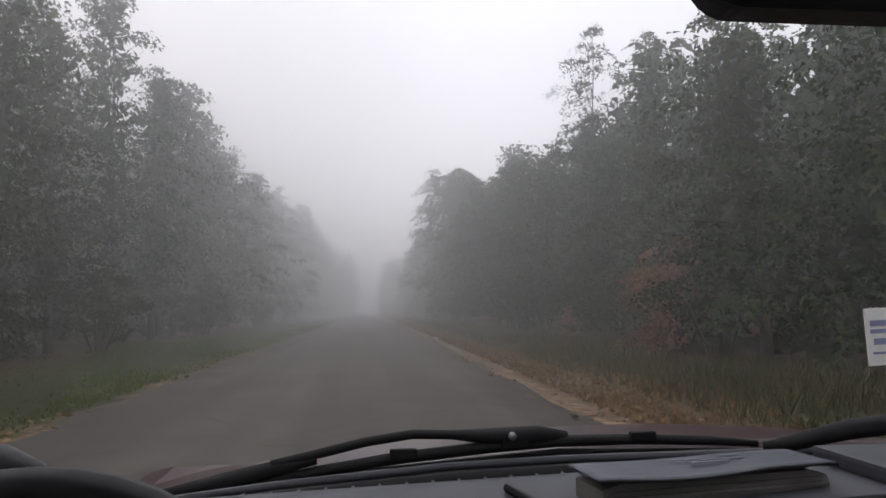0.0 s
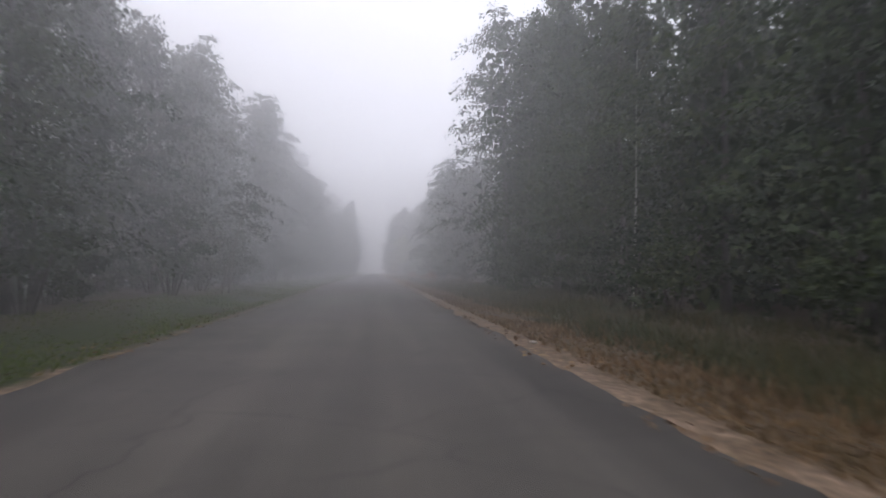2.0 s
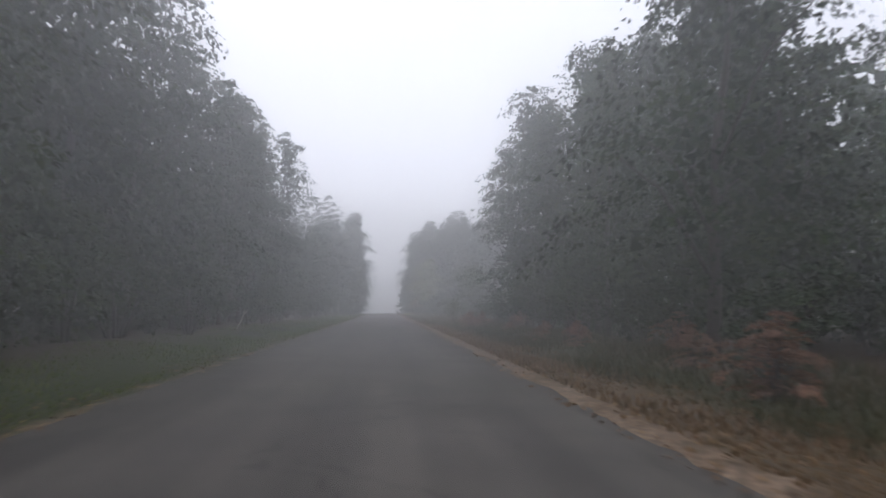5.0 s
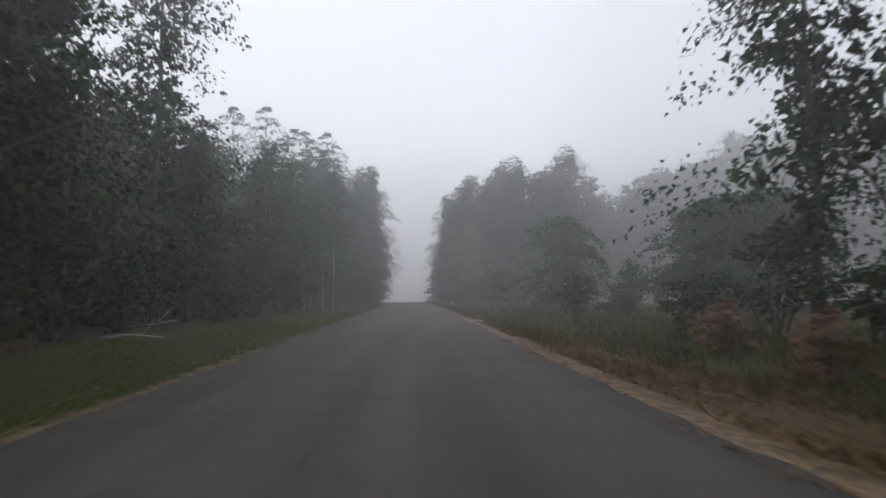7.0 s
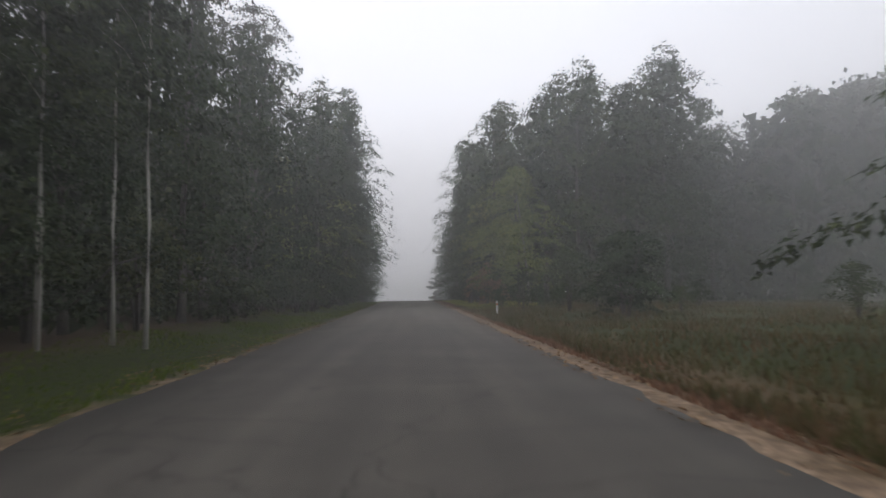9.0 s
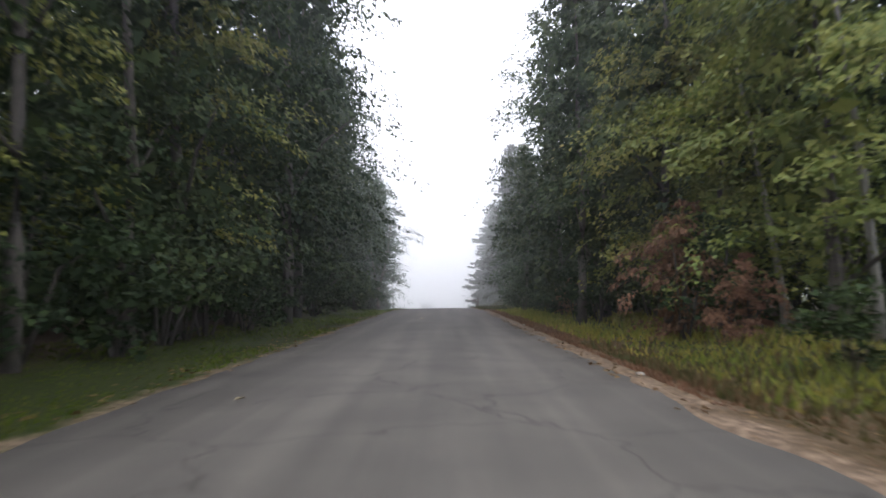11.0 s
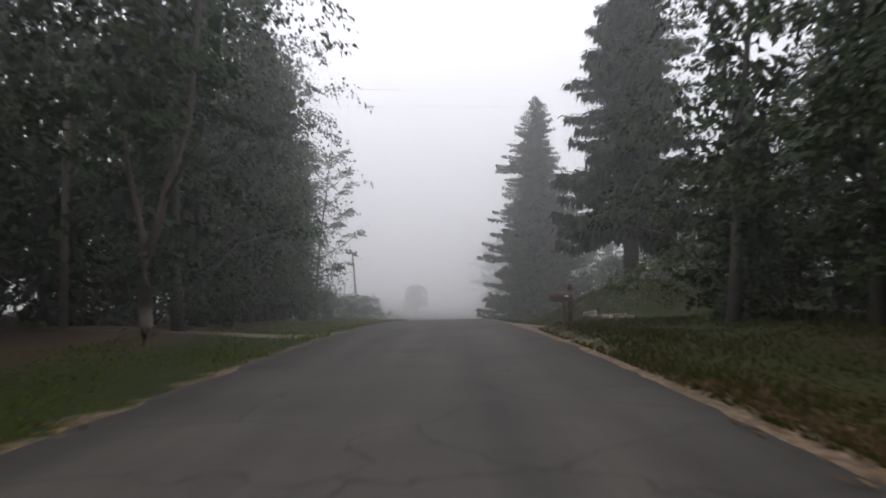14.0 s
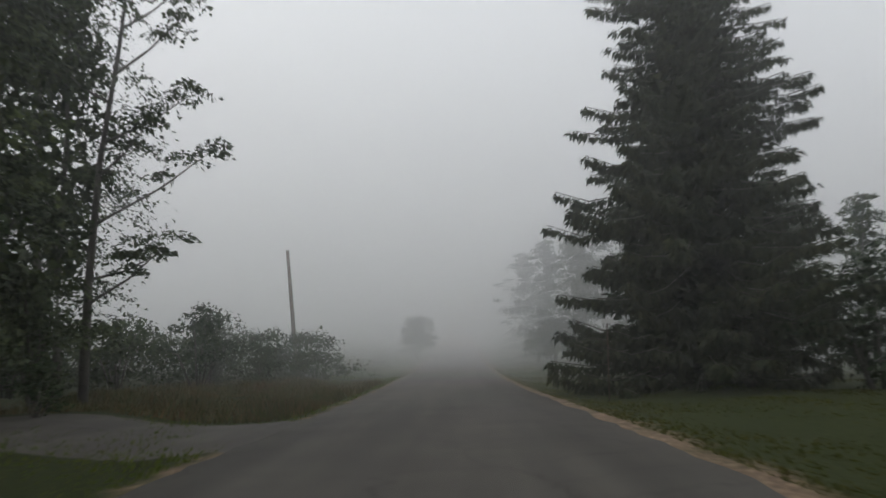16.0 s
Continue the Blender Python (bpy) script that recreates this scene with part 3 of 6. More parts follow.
def inner_edge(side_, y):
    """How near the crowns come to the road's middle, by side and stretch."""
    if side_ < 0:
        return 6.8 if y < 215 else 5.6 if y < 240 else 3.8 if y < 292 else 5.4
    if y < 100:
        return 7.0 if y < 91 else 10.5
    if y < 126:
        return 12.0
    if y < 170:
        return 7.6
    if y < 246:
        return 30.0
    return 3.6 if y < 292 else 6.5


TALL = {q.name: h for q, h in zip([*protos, turning, aspen, light], (17.5, 19.0, 16.0, 20.5, 14.0, 15.0, 19.5, 12.5))}

# ---- front rows on both sides
y = -5.0
while y < 338:
    p = R.choice(protos)
    if R.random() < 0.07 and y < 150:
        p = turning
    k = R.uniform(0.9, 1.08)
    if y < 165:
        k = float(np.interp(y, (30, 72, 95, 165), (11.5, 12.5, 15.0, 16.0))) * R.uniform(0.9, 1.1) / TALL[p.name]
    elif y < 176.5:
        k *= 0.78
    if 176.5 <= y < 213:
        p = R.choice([protos[2], protos[4], protos[4]])
        k = float(np.interp(y, (176.5, 200), (8.6, 10.4))) * R.uniform(0.92, 1.06) / TALL[p.name]
    elif y < 252 and y >= 213:
        k = R.uniform(13.6, 15.6) / TALL[p.name]
    rad = 2.2 if p is aspen else 3.7
    back = 6.0 if 300 < y < 317 else 0.0
    put(p, -(inner_edge(-1, y) + back + rad * k * 0.92 + R.uniform(-0.3, 1.2)), y, R.uniform(0, 6.28), k, R.uniform(0.95, 1.08), group=WOOD)
    y += R.uniform(3.6, 5.4)
y = -5.0
while y < 312:
    p = R.choice(protos)
    if R.random() < 0.10 and 110 < y < 262:
        p = R.choice([light, turning] if y < 130 else [protos[0], protos[2]] if y < 170 else [light])
    k = R.uniform(0.82, 1.02) if y < 278 else R.uniform(0.64, 0.76)
    if y < 100:
        k = float(np.interp(y, (16, 30, 60, 80, 100), (8.6, 9.6, 10.6, 16.5, 19.5))) * R.uniform(0.9, 1.1) / TALL[p.name]
    elif y < 139:
        k *= (10.8 if y < 124 else 13.8) / TALL[p.name]
    if not 166 < y < 261:
        put(p, inner_edge(1, y) + 3.7 * k + R.uniform(-0.3, 1.3), y, R.uniform(0, 6.28), k, R.uniform(0.9, 1.05), group=WOOD)
    y += R.uniform(3.6, 5.4)
for x, y, k in ((-7.6, 205.5, 0.5), (-6.9, 207.6, 0.56), (-6.0, 207.4, 0.58), (-8.3, 206.8, 0.5), (-8.6, 203.0, 0.45), (8.6, 64, 0.5)):
    put(aspen, x, y, R.uniform(0, 6.28), k, group=WOOD)
# pines that overtop the left wall
for x, y, k in ((-14.8, 223, 1.0), (-12.9, 228, 0.95), (-11.6, 232, 0.98), (-10.2, 238, 1.03), (-8.8, 233, 0.88), (-17.0, 219, 0.95), (-13.0, 60, 0.8), (10.2, 31, 0.66), (11.4, 27, 0.58)):
    put(white_pine, x, y, R.uniform(0, 6.28), k, group=WOOD)
# the wood that closes the field, from the road outwards
for x, y, k, n in ((7.8, 256, 1.02, 0), (12.0, 253, 1.14, 2), (16.0, 251, 1.18, 0), (20.0, 253, 1.2, 2), (24.0, 253, 1.3, 0), (28.0, 256, 1.18, 2), (14.0, 249.5, 1.06, 0), (18.0, 250, 1.16, 2), (22.0, 251, 1.2, 0), (14.0, 257, 1.2, 0), (9.5, 262, 1.05, 1)):
    put(protos[n], x, y, R.uniform(0, 6.28), k, 1.0, group=WOOD)
put(protos[0], -7.0, 252, 2.4, 1.08, 1.0, group=WOOD)
put(protos[1], -6.2, 263, 1.0, 1.12, 1.02, group=WOOD)
put(protos[3], -6.8, 268, 2.0, 1.06, 1.0, group=WOOD)
# trees and bushes in and round the open field
for x, y, turn, k, n in ((8.9, 88.3, 0.3, 1.04, 0), (10.6, 91.0, 1.7, 1.16, 2), (14.2, 95.2, 3.1, 1.12, 2), (13.2, 89.5, 4.4, 1.12, 2), (17.2, 92.5, 5.2, 1.1, 0), (18.0, 98.0, 0.9, 1.05, 2)):
    put(FINE[protos[n].name], x, y, turn, k, 1.0, group=WOOD)
put(protos[2], 8.4, 122.5, 0.5, 0.84, 1.0, group=WOOD)
put(protos[0], 11.4, 124.5, 1.9, 0.72, 1.0, group=WOOD)
put(protos[0], 11.0, 166, 0.4, 0.85, 1.0, group=WOOD)
for x, y, k, n in ((14.5, 144, 0.95, 0), (15.5, 151, 0.9, 2), (16.5, 158, 0.9, 1), (18.5, 147, 0.72, 3), (20.0, 155, 0.95, 2)):
    put(protos[n], x, y, R.uniform(0, 6.28), k, 1.0, group=WOOD)
put(field_bush, 11.4, 200.5, 1.0, 1.12)
for x, y, k, sz in ((16.9, 187.0, 1.22, 0.86), (20.6, 188.4, 1.3, 0.9), (19.4, 191.0, 1.25, 0.93)):
    put(field_bush, x, y, R.uniform(0, 6.28), k, sz, label="broad dark green tree in the overgrown field")
for x, y, k in ((13.6, 191.2, 0.95), (15.6, 187.2, 0.9)):
    put(scrub[0], x, y, R.uniform(0, 6.28), k, label="dark green bush in the overgrown field")
put(scrub[0], 17.5, 196, 0.3, 0.9, label="dark green bush in the overgrown field")
put(scrub[1], 21.5, 204, 1.3, 1.2, label="dark green bush in the overgrown field")
put(scrub[0], 20.0, 214, 2.3, 1.0, label="dark green bush in the overgrown field")
put(field_bush, 9.0, 219.0, 3.6, 0.62, 0.9, label="young green tree at the field's edge")
for x, y in ((9.2, 170), (7.6, 118), (8.8, 108), (10.0, 122), (8.2, 226), (7.4, 236), (6.6, 243)):
    put(scrub[R.randrange(3)], x, y, R.uniform(0, 6.28), R.uniform(0.5, 0.8), group="undergrowth")
# rust-red bushes
for x, y, k in ((6.5, 250.6, 0.86), (7.5, 248.8, 0.48), (7.2, 268.6, 0.75), (8.8, 19.0, 1.1), (8.4, 28.5, 0.45), (8.2, 49.0, 0.45), (7.8, 281, 0.5)):
    put(sumac, x, y, R.uniform(0, 6.28), k, 1.5 if 248 < y < 251 else 1.0)
for i in range(12):
    put(sumac, R.uniform(6.2, 9.0), 112 + 4.6 * i + R.uniform(-1, 1), R.uniform(0, 6.28), R.uniform(0.22, 0.5), label="low reddish-brown bush in the autumn grass")
put(light, 8.8, 247.5, 0.7, 0.92, 0.95)
put(protos[3], 7.4, 270, 1.2, 0.86, 0.95, group=WOOD)
put(protos[3], 6.2, 262.5, 3.2, 0.84, 0.95, group=WOOD)
put(light, 8.8, 257, 2.7, 0.95, 0.95)
put(light, 8.2, 252.5, 4.0, 0.8, 0.95)
put(light, -9.0, 243, 3.0, 0.9, 1.0)
put(light, -8.6, 254, 5.0, 0.95, 1.0)
# undergrowth
for sd in (-1, 1):
    y = -10.0
    while y < 336:
        if not (sd > 0 and (166 < y < 248 or y > 308)):
            p, x = R.choice(scrub if 110 < y < 250 else scrub[:2]), sd * (max(inner_edge(sd, y), 6.2) + R.uniform(0.9, 3.4))
            turn, k = R.uniform(0, 6.28), R.uniform(0.7, 1.15)
            if not (sd < 0 and 301 < y < 320):
                put(p, x, y, turn, k, group="undergrowth")
        y += R.uniform(2.6, 4.6)

for i in range(28):
    put(scrub[i % 2], -R.uniform(6.2, 7.5), 235 + 2.35 * i + R.uniform(-0.8, 0.8), R.uniform(0, 6.28), R.uniform(0.75, 1.15), group="undergrowth")
for i in range(22):
    put(scrub[i % 3], R.uniform(6.5, 19), R.uniform(172, 240), R.uniform(0, 6.28), R.uniform(0.3, 0.62), R.uniform(0.7, 1.0), label="low weedy shrub in the overgrown field", group="field shrubs")
put(protos[2], 7.5, 312.8, 0.8, 0.74, 1.0, group=WOOD)
put(field_bush, 8.6, 315.6, 2.2, 0.85, 1.0, 0.5, label="dense young leafy tree at the yard's edge")
put(protos[1], -9.6, 305.5, 1.2, 0.95, 1.0, group=WOOD)
put(protos[0], 9.6, 306.5, 2.8, 0.8, 1.0, group=WOOD)
for i in range(16):
    put(scrub[i % 2], R.uniform(6.2, 8.0), 262 + 2.4 * i + R.uniform(-0.8, 0.8), R.uniform(0, 6.28), R.uniform(0.6, 1.0), group="undergrowth")
for x, y, k in ((15.0, 184, 0.6), (17.4, 184.5, 0.7), (10.4, 200, 0.6), (12.2, 199.6, 0.65)):
    put(scrub[0], x, y, R.uniform(0, 6.28), k, 0.9, label="dark green bush in the overgrown field")

# ---- the yard with its spruces
yard_spruce = spruce("spruce_tree", 61, 21.0, 4.0, 2.7, "big old spruce with hanging boughs in the yard", 340, thin=1.0, taper=0.5, hang=2.2, fine=1.6)
yard_spruce.matrix_basis = Matrix.Translation((9.4, 330, float(ground_z(9.4, 330))))
put(yard_spruce, 13.0, 325.5, 2.1, 0.42, 1.0, label="dark spruce with drooping boughs behind the bank")
low_spruce = spruce("spruce_tree", 62, 20.6, 6.6, 0.5, "dark spruce with boughs down to the lawn", 560, thin=0.9, taper=0.75, wild=0.8, fine=1.5, hang=1.2)
low_spruce.matrix_basis = Matrix.Translation((9.0, 362.5, float(ground_z(9.0, 362.5))))
for x, y, k, n in ((14.0, 310.5, 1.0, 2), (12.6, 317.5, 0.48, 2), (13.8, 324, 0.46, 0), (17.0, 315.5, 1.05, 0), (18.5, 322, 1.0, 2), (19, 331, 0.72, 0), (23, 340, 0.72, 2)):
    put(protos[n], x, y, R.uniform(0, 6.28), k, group=WOOD)
for x, y, k in ((10.6, 316.5, 0.8), (11.2, 312, 0.9), (11.4, 321.5, 0.8), (14, 327, 1.0), (16, 321, 1.1), (15, 333, 0.9)):
    put(scrub[0], x, y, R.uniform(0, 6.28), k, group="undergrowth")
for x, y, k, n in ((11.5, 404, 0.72, 2), (15.0, 400, 0.86, 2), (18.5, 398, 0.85, 0), (13.0, 409, 0.9, 2), (10.0, 416, 0.8, 2), (20, 372, 0.55, 2), (24, 366, 0.55, 0), (9, 430, 0.8, 2), (15.5, 372, 0.6, 2), (18.5, 376, 0.6, 0)):
    put(far_tree, x, y, R.uniform(0, 6.28), k)
for x, y, k, sz in ((-4.6, 428, 0.85, 0.95), (9.0, 402, 0.7, 0.9), (8.2, 408, 0.6, 0.8)):
    put(round_tree, x, y, R.uniform(0, 6.28), k, sz)
for x, y, k in ((12.6, 357.5, 1.2), (14.4, 354.5, 1.3), (16.8, 351.5, 1.25), (19.6, 349, 1.3), (22.5, 347, 1.3), (18.0, 355, 1.5)):
    put(scrub[0], x, y, R.uniform(0, 6.28), k, 1.05, 0.5, label="dark bush at the back of the lawn", group="bushes behind the lawn")
for x, y, k in ((-10.5, 341, 1.1), (-9.8, 338.5, 1.0), (-11.5, 336, 1.1), (-8.6, 334.5, 0.9), (-12.4, 343.5, 1.2)):
    put(scrub[0], x, y, R.uniform(0, 6.28), k, group="undergrowth")
put(field_bush, 24.6, 352.5, 0.4, 1.25, 1.0, 0.6, label="dark leafy tree beside the lawn")
put(field_bush, 21.5, 352, 1.9, 1.15, 1.0, 0.9, label="dark leafy tree beside the lawn")
put(field_bush, 15.4, 358, 0.6, 1.0, 1.0, 0.9, label="dark leafy tree beside the lawn")
put(field_bush, 18.8, 353.5, 2.6, 1.1, 1.0, 0.9, label="dark leafy tree beside the lawn")
# hedge-like growth and the slender tree on the other side
for x, y, k, n in ((-13.5, 366, 1.15, 1), (-11.2, 369, 1.0, 0), (-9.4, 373, 0.8, 1), (-8.2, 377, 0.62, 1), (-15.6, 362, 1.3, 0), (-17.5, 359, 1.2, 1), (-12.4, 374, 1.1, 0), (-10.2, 380, 0.8, 1), (-7.4, 384, 0.5, 1), (-19, 368, 1.4, 0), (-14, 380, 1.0, 0), (-8.8, 352, 0.5, 1), (-13, 356, 0.8, 1)):
    put(scrub[n], x, y, R.uniform(0, 6.28), k * 1.06, label="dark green hedge bush beside the side road")
put(protos[0], -11.5, 341, 0.5, 0.98, group=WOOD)
put(protos[2], -10.0, 338, 1.5, 0.95, group=WOOD)
put(protos[0], -12.7, 356.5, 2.5, 0.95, 1.0, group=WOOD)
put(protos[1], -14.0, 361, 1.5, 0.85, 1.0, group=WOOD)
put(protos[3], -11.9, 358.5, 0.9, 0.72, 1.05, group=WOOD)
put(protos[4], -12.3, 355.0, 2.2, 0.85, 1.1, group=WOOD)
put(protos[2], -13.2, 352.5, 3.5, 0.85, 1.0, group=WOOD)
put(scrub[2], -10.8, 355.5, 1.0, 0.9, group="undergrowth")
put(protos[2], -15.0, 351, 2.5, 1.0, 1.0, group=WOOD)
put(protos[1], -10.8, 345.8, 0.7, 0.92, 1.0, group=WOOD)
put(protos[2], 18.0, 358.5, 0.9, 0.5, 1.0, label="dark leafy tree beside the house")
put(protos[4], -13.5, 345, 0.5, 1.0, 1.1, group=WOOD)
for x, y, k, n in ((-11.5, 290, 1.0, 0), (-12.5, 297, 1.05, 2), (-13.5, 304, 1.0, 1), (-15.5, 311, 1.0, 0), (-15.0, 334, 1.0, 2), (-16.0, 340, 1.0, 0), (-16.5, 347, 0.95, 1)):
    put(protos[n], x, y, R.uniform(0, 6.28), k, 1.0, group=WOOD)
for x, y in ((-9.2, 346), (-10.5, 351), (-8.6, 342), (-12.0, 347)):
    put(scrub[0], x, y, R.uniform(0, 6.28), 1.0, group="undergrowth")


def slender_tree():
    """A thin tree whose few long limbs reach over the road, with flat tufts of leaves."""
    r = np.random.default_rng(77)
    root = tagged(new("slender_tree"), "slender sparse tree with long limbs reaching out", "tree")
    h = 15.0
    pts = [(0, 0, -0.3), (0.1, 0, 3.5), (0.35, 0, 7), (0.8, 0.1, 10.5), (1.3, 0.1, h)]
    part_mesh("trunk", indexed_mesh("trunk", *tube(pts, [0.15, 0.12, 0.09, 0.06, 0.015], 7), BARK), root)
    cc, sp = [], []
    for z, dx, dy, up in ((2.9, 2.3, -0.3, 1.6), (3.6, 1.6, 0.9, 0.8), (5.2, 3.4, 0.2, 2.2), (4.4, -1.8, 0.5, 1.2), (6.6, 1.7, -0.8, 1.3), (7.6, 2.4, 0.4, 1.5), (8.8, -1.6, 0.3, 1.2), (9.6, 2.1, -0.3, 1.6), (11.0, 1.6, 0.5, 1.5), (11.8, -1.2, -0.4, 1.0), (13.0, 1.2, 0.2, 1.0)):
        x0 = float(np.interp(z, [p[2] for p in pts], [p[0] for p in pts]))
        s, e = Vector((x0, 0, z)), Vector((x0 + dx, dy, z + up))
        mid = s.lerp(e, 0.55) + Vector((0, 0, -0.15))
        part_mesh("limb", indexed_mesh("limb", *tube([s, mid, e], [0.05, 0.032, 0.01], 5), BARK), root)
        for u in (0.55, 0.8, 0.95, 1.05):
            q = s.lerp(e, u)
            cc.append((q.x + r.normal() * 0.2, q.y + r.normal() * 0.35, q.z + r.uniform(0.0, 0.35)))
            sp.append(r.uniform(0.35, 0.75))
    part_mesh("crown", quick_mesh("crown", leaf_cloud(np.array(cc), sp, 84, 0.15, 0.1, 0.24, r), 4, LEAF), root)
    return root


for x, y, k in ((-12.0, 374, 0.135), (-10.1, 375, 0.10), (-18.5, 376, 0.22)):
    put(pine, x, y, R.uniform(0, 6), k * 1.0, 1.0, sink=9.0 * k, label="small dark conifer standing in the hedge")


def forked_tree(x, y):
    """A roadside tree whose trunk parts into two limbs below a high crown."""
    r = np.random.default_rng(88)
    root = tagged(new("forked_tree"), "tall leafy tree with a forked pale brown trunk", "tree")
    root.matrix_basis = Matrix.Translation((x, y, float(ground_z(x, y))))
    part_mesh("trunk", indexed_mesh("trunk", *tube([(0, 0, -0.3), (0.03, 0, 0.5), (-0.02, 0, 1.4), (0, 0, 2.35)], [0.24, 0.17, 0.15, 0.16], 9), TRUNK_BROWN), root)
    for pts, r0 in (([(0, 0, 2.2), (0.34, 0, 3.1), (0.5, 0, 4.0), (1.0, 0.1, 5.4), (1.3, 0.3, 9.5), (1.2, 0.2, 13.0)], 0.13),
                    ([(0, 0, 2.2), (-0.22, 0.1, 3.2), (-0.5, 0.1, 4.6), (-0.9, 0.1, 8.0), (-1.0, 0.0, 12.0)], 0.10),
                    ([(0.42, 0, 3.6), (1.2, -0.3, 4.7), (2.3, -0.5, 5.4)], 0.05),
                    ([(-0.4, 0.1, 4.2), (-1.4, 0.3, 5.1), (-2.6, 0.4, 5.6)], 0.045)):
        part_mesh("limb", indexed_mesh("limb", *tube(pts, [r0 * (1 - 0.8 * i / (len(pts) - 1)) for i in range(len(pts))], 8), TRUNK_BROWN), root)
    cc = crown_centres(r, 4.4, 14.5, 3.0, 60)
    sp = r.uniform(0.7, 1.3, len(cc))
    q = np.concatenate([bough_cloud(cc, sp, 90, 0.24, r), leaf_cloud(cc, sp, 42, 0.21, 0.5, 0.5, r), inner_leaves(cc, 500, 0.55, 0.5, r)])
    part_mesh("crown", quick_mesh("crown", halves(q), 3, LEAF), root)


forked_tree(-6.93, 313.0)
st = slender_tree()
st.matrix_basis = Matrix.Translation((-10.3, 357, float(ground_z(-10.3, 357))))


def sapling(x, y, lean, h, seed, thick=1.0):
    """A thin pale trunk that leans out from the forest edge, leafy at its top."""
    r = np.random.default_rng(seed)
    root = tagged(new("sapling"), "thin pale leaning young tree at the forest edge", "tree")
    root.matrix_basis = Matrix.Translation((x, y, float(ground_z(x, y))))
    pts = [(0.05 * math.sin(3 * u + seed) + lean * u ** 1.4, 0.1 * u, -0.2 + (h + 0.2) * u) for u in np.linspace(0, 1, 7)]
    part_mesh("trunk", indexed_mesh("trunk", *tube(pts, [thick * (0.06 - 0.008 * i) for i in range(7)], 7), YOUNG_BARK), root)
    cc = np.array([(pts[-1][0] + r.normal() * 0.8, r.normal() * 0.8, h * r.uniform(0.6, 1.08)) for i in range(12)])
    part_mesh("crown", quick_mesh("crown", halves(bough_cloud(cc, r.uniform(0.5, 0.9, 12), 60, 0.2, r)), 3, LEAF), root)


sapling(-6.9, 79.0, 1.5, 5.2, 1)
sapling(-6.8, 80.2, 1.1, 5.6, 2)
sapling(-7.3, 48.0, 0.6, 5.4, 3)
sapling(9.4, 251.0, -1.5, 8.5, 4, 1.9)
sapling(9.6, 247.2, -1.0, 8.8, 5, 2.2)
sapling(8.9, 256.6, -1.3, 7.5, 6, 1.6)


# ---- the woods behind the front rows
def far_wood(name, spots, seed):
    r = np.random.default_rng(seed)
    out, stems = [], []
    for x, y in spots:
        h, rad = r.uniform(14, 20), r.uniform(3.0, 4.2)
        if x < 0 and 176 < y < 213 or y < 75:
            h = r.uniform(12, 14.5)
        if x < 0 and 205 < y < 255:
            h = r.uniform(12, 14.5)
        if x > 0 and 94 < y < 142:
            h *= 0.58
        if x > 28 and y > 200:
            h, rad = np.interp(x, (28, 34, 52), (16, 18.5, 26)) * r.uniform(0.92, 1.05), r.uniform(4.2, 5.6)
        near = abs(x) < 21
        cc = crown_centres(r, 0.03 * h, h, rad, 54 if near else 36)
        cc += np.array([x, y, float(ground_z(x, y))])
        far_field = x > 28 and y > 200
        out.append(leaf_cloud(cc, r.uniform(0.8, 1.4, len(cc)), 22 if near else 38 if far_field else 16, 0.6 if near or far_field else 0.8, r=r))
        out.append(inner_leaves(cc, 220 if near else 140, 0.85 if near else 2.2, 0.75, r))
        stems.append(tube([(x, y, float(ground_z(x, y)) - 0.3), (x + 0.2, y, h * 0.9)], [0.2, 0.04], 5))
    tagged(new(name, quick_mesh(name, halves(np.concatenate(out)), 3, LEAF)), "dense woods behind the forest edge", "woods", kind="stuff")
    tagged(new(name + "_trunks", indexed_mesh(name + "_trunks", *joined(stems), BARK)), "trunks of the woods behind the forest edge", "woods", kind="stuff")


spots = []
for row, off in enumerate((6.0, 11.0, 17.0)):
    y = -16.0 + row * 2
    while y < 345:
        spots.append((-(inner_edge(-1, y) + 3.5 + off + R.uniform(-1.2, 1.2)), y))
        y += R.uniform(4.2, 6.2) + row
far_wood("woods_west", spots, 3)
spots = []
for row, off in enumerate((5.5, 10.5, 17.0)):
    y = -16.0 + row * 2
    while y < 322:
        if not 153 < y < 258:
            spots.append((inner_edge(1, min(y, 159) if y < 200 else max(y, 260)) + 3.5 + off + R.uniform(-1.2, 1.2), y))
        y += R.uniform(4.2, 6.2) + row
for x in range(18, 80, 3):
    spots.append((x + R.uniform(-0.5, 0.5), 260 + R.uniform(-2, 2)))
for x in range(34, 110, 4):
    spots.append((x, 256 - 0.25 * (x - 34) + R.uniform(-4, 4)))
for x in range(40, 110, 6):
    spots.append((x, 262 + R.uniform(-4, 4)))
far_wood("woods_east", spots, 4)


def outer_wood(name, spots, seed):
    """The deeper forest, only ever seen as depth behind the nearer rows."""
    r = np.random.default_rng(seed)
    out = []
    for x, y in spots:
        h, rad = r.uniform(13, 19), r.uniform(3.2, 4.6)
        cc = crown_centres(r, 0.15 * h, h, rad, 14) + np.array([x, y, float(ground_z(x, y))])
        out.append(leaf_cloud(cc, r.uniform(1.3, 2.2, len(cc)), 9, 1.9, r=r))
    tagged(new(name, quick_mesh(name, halves(np.concatenate(out)), 3, LEAF)), "deep forest behind the roadside woods", "woods", kind="stuff")


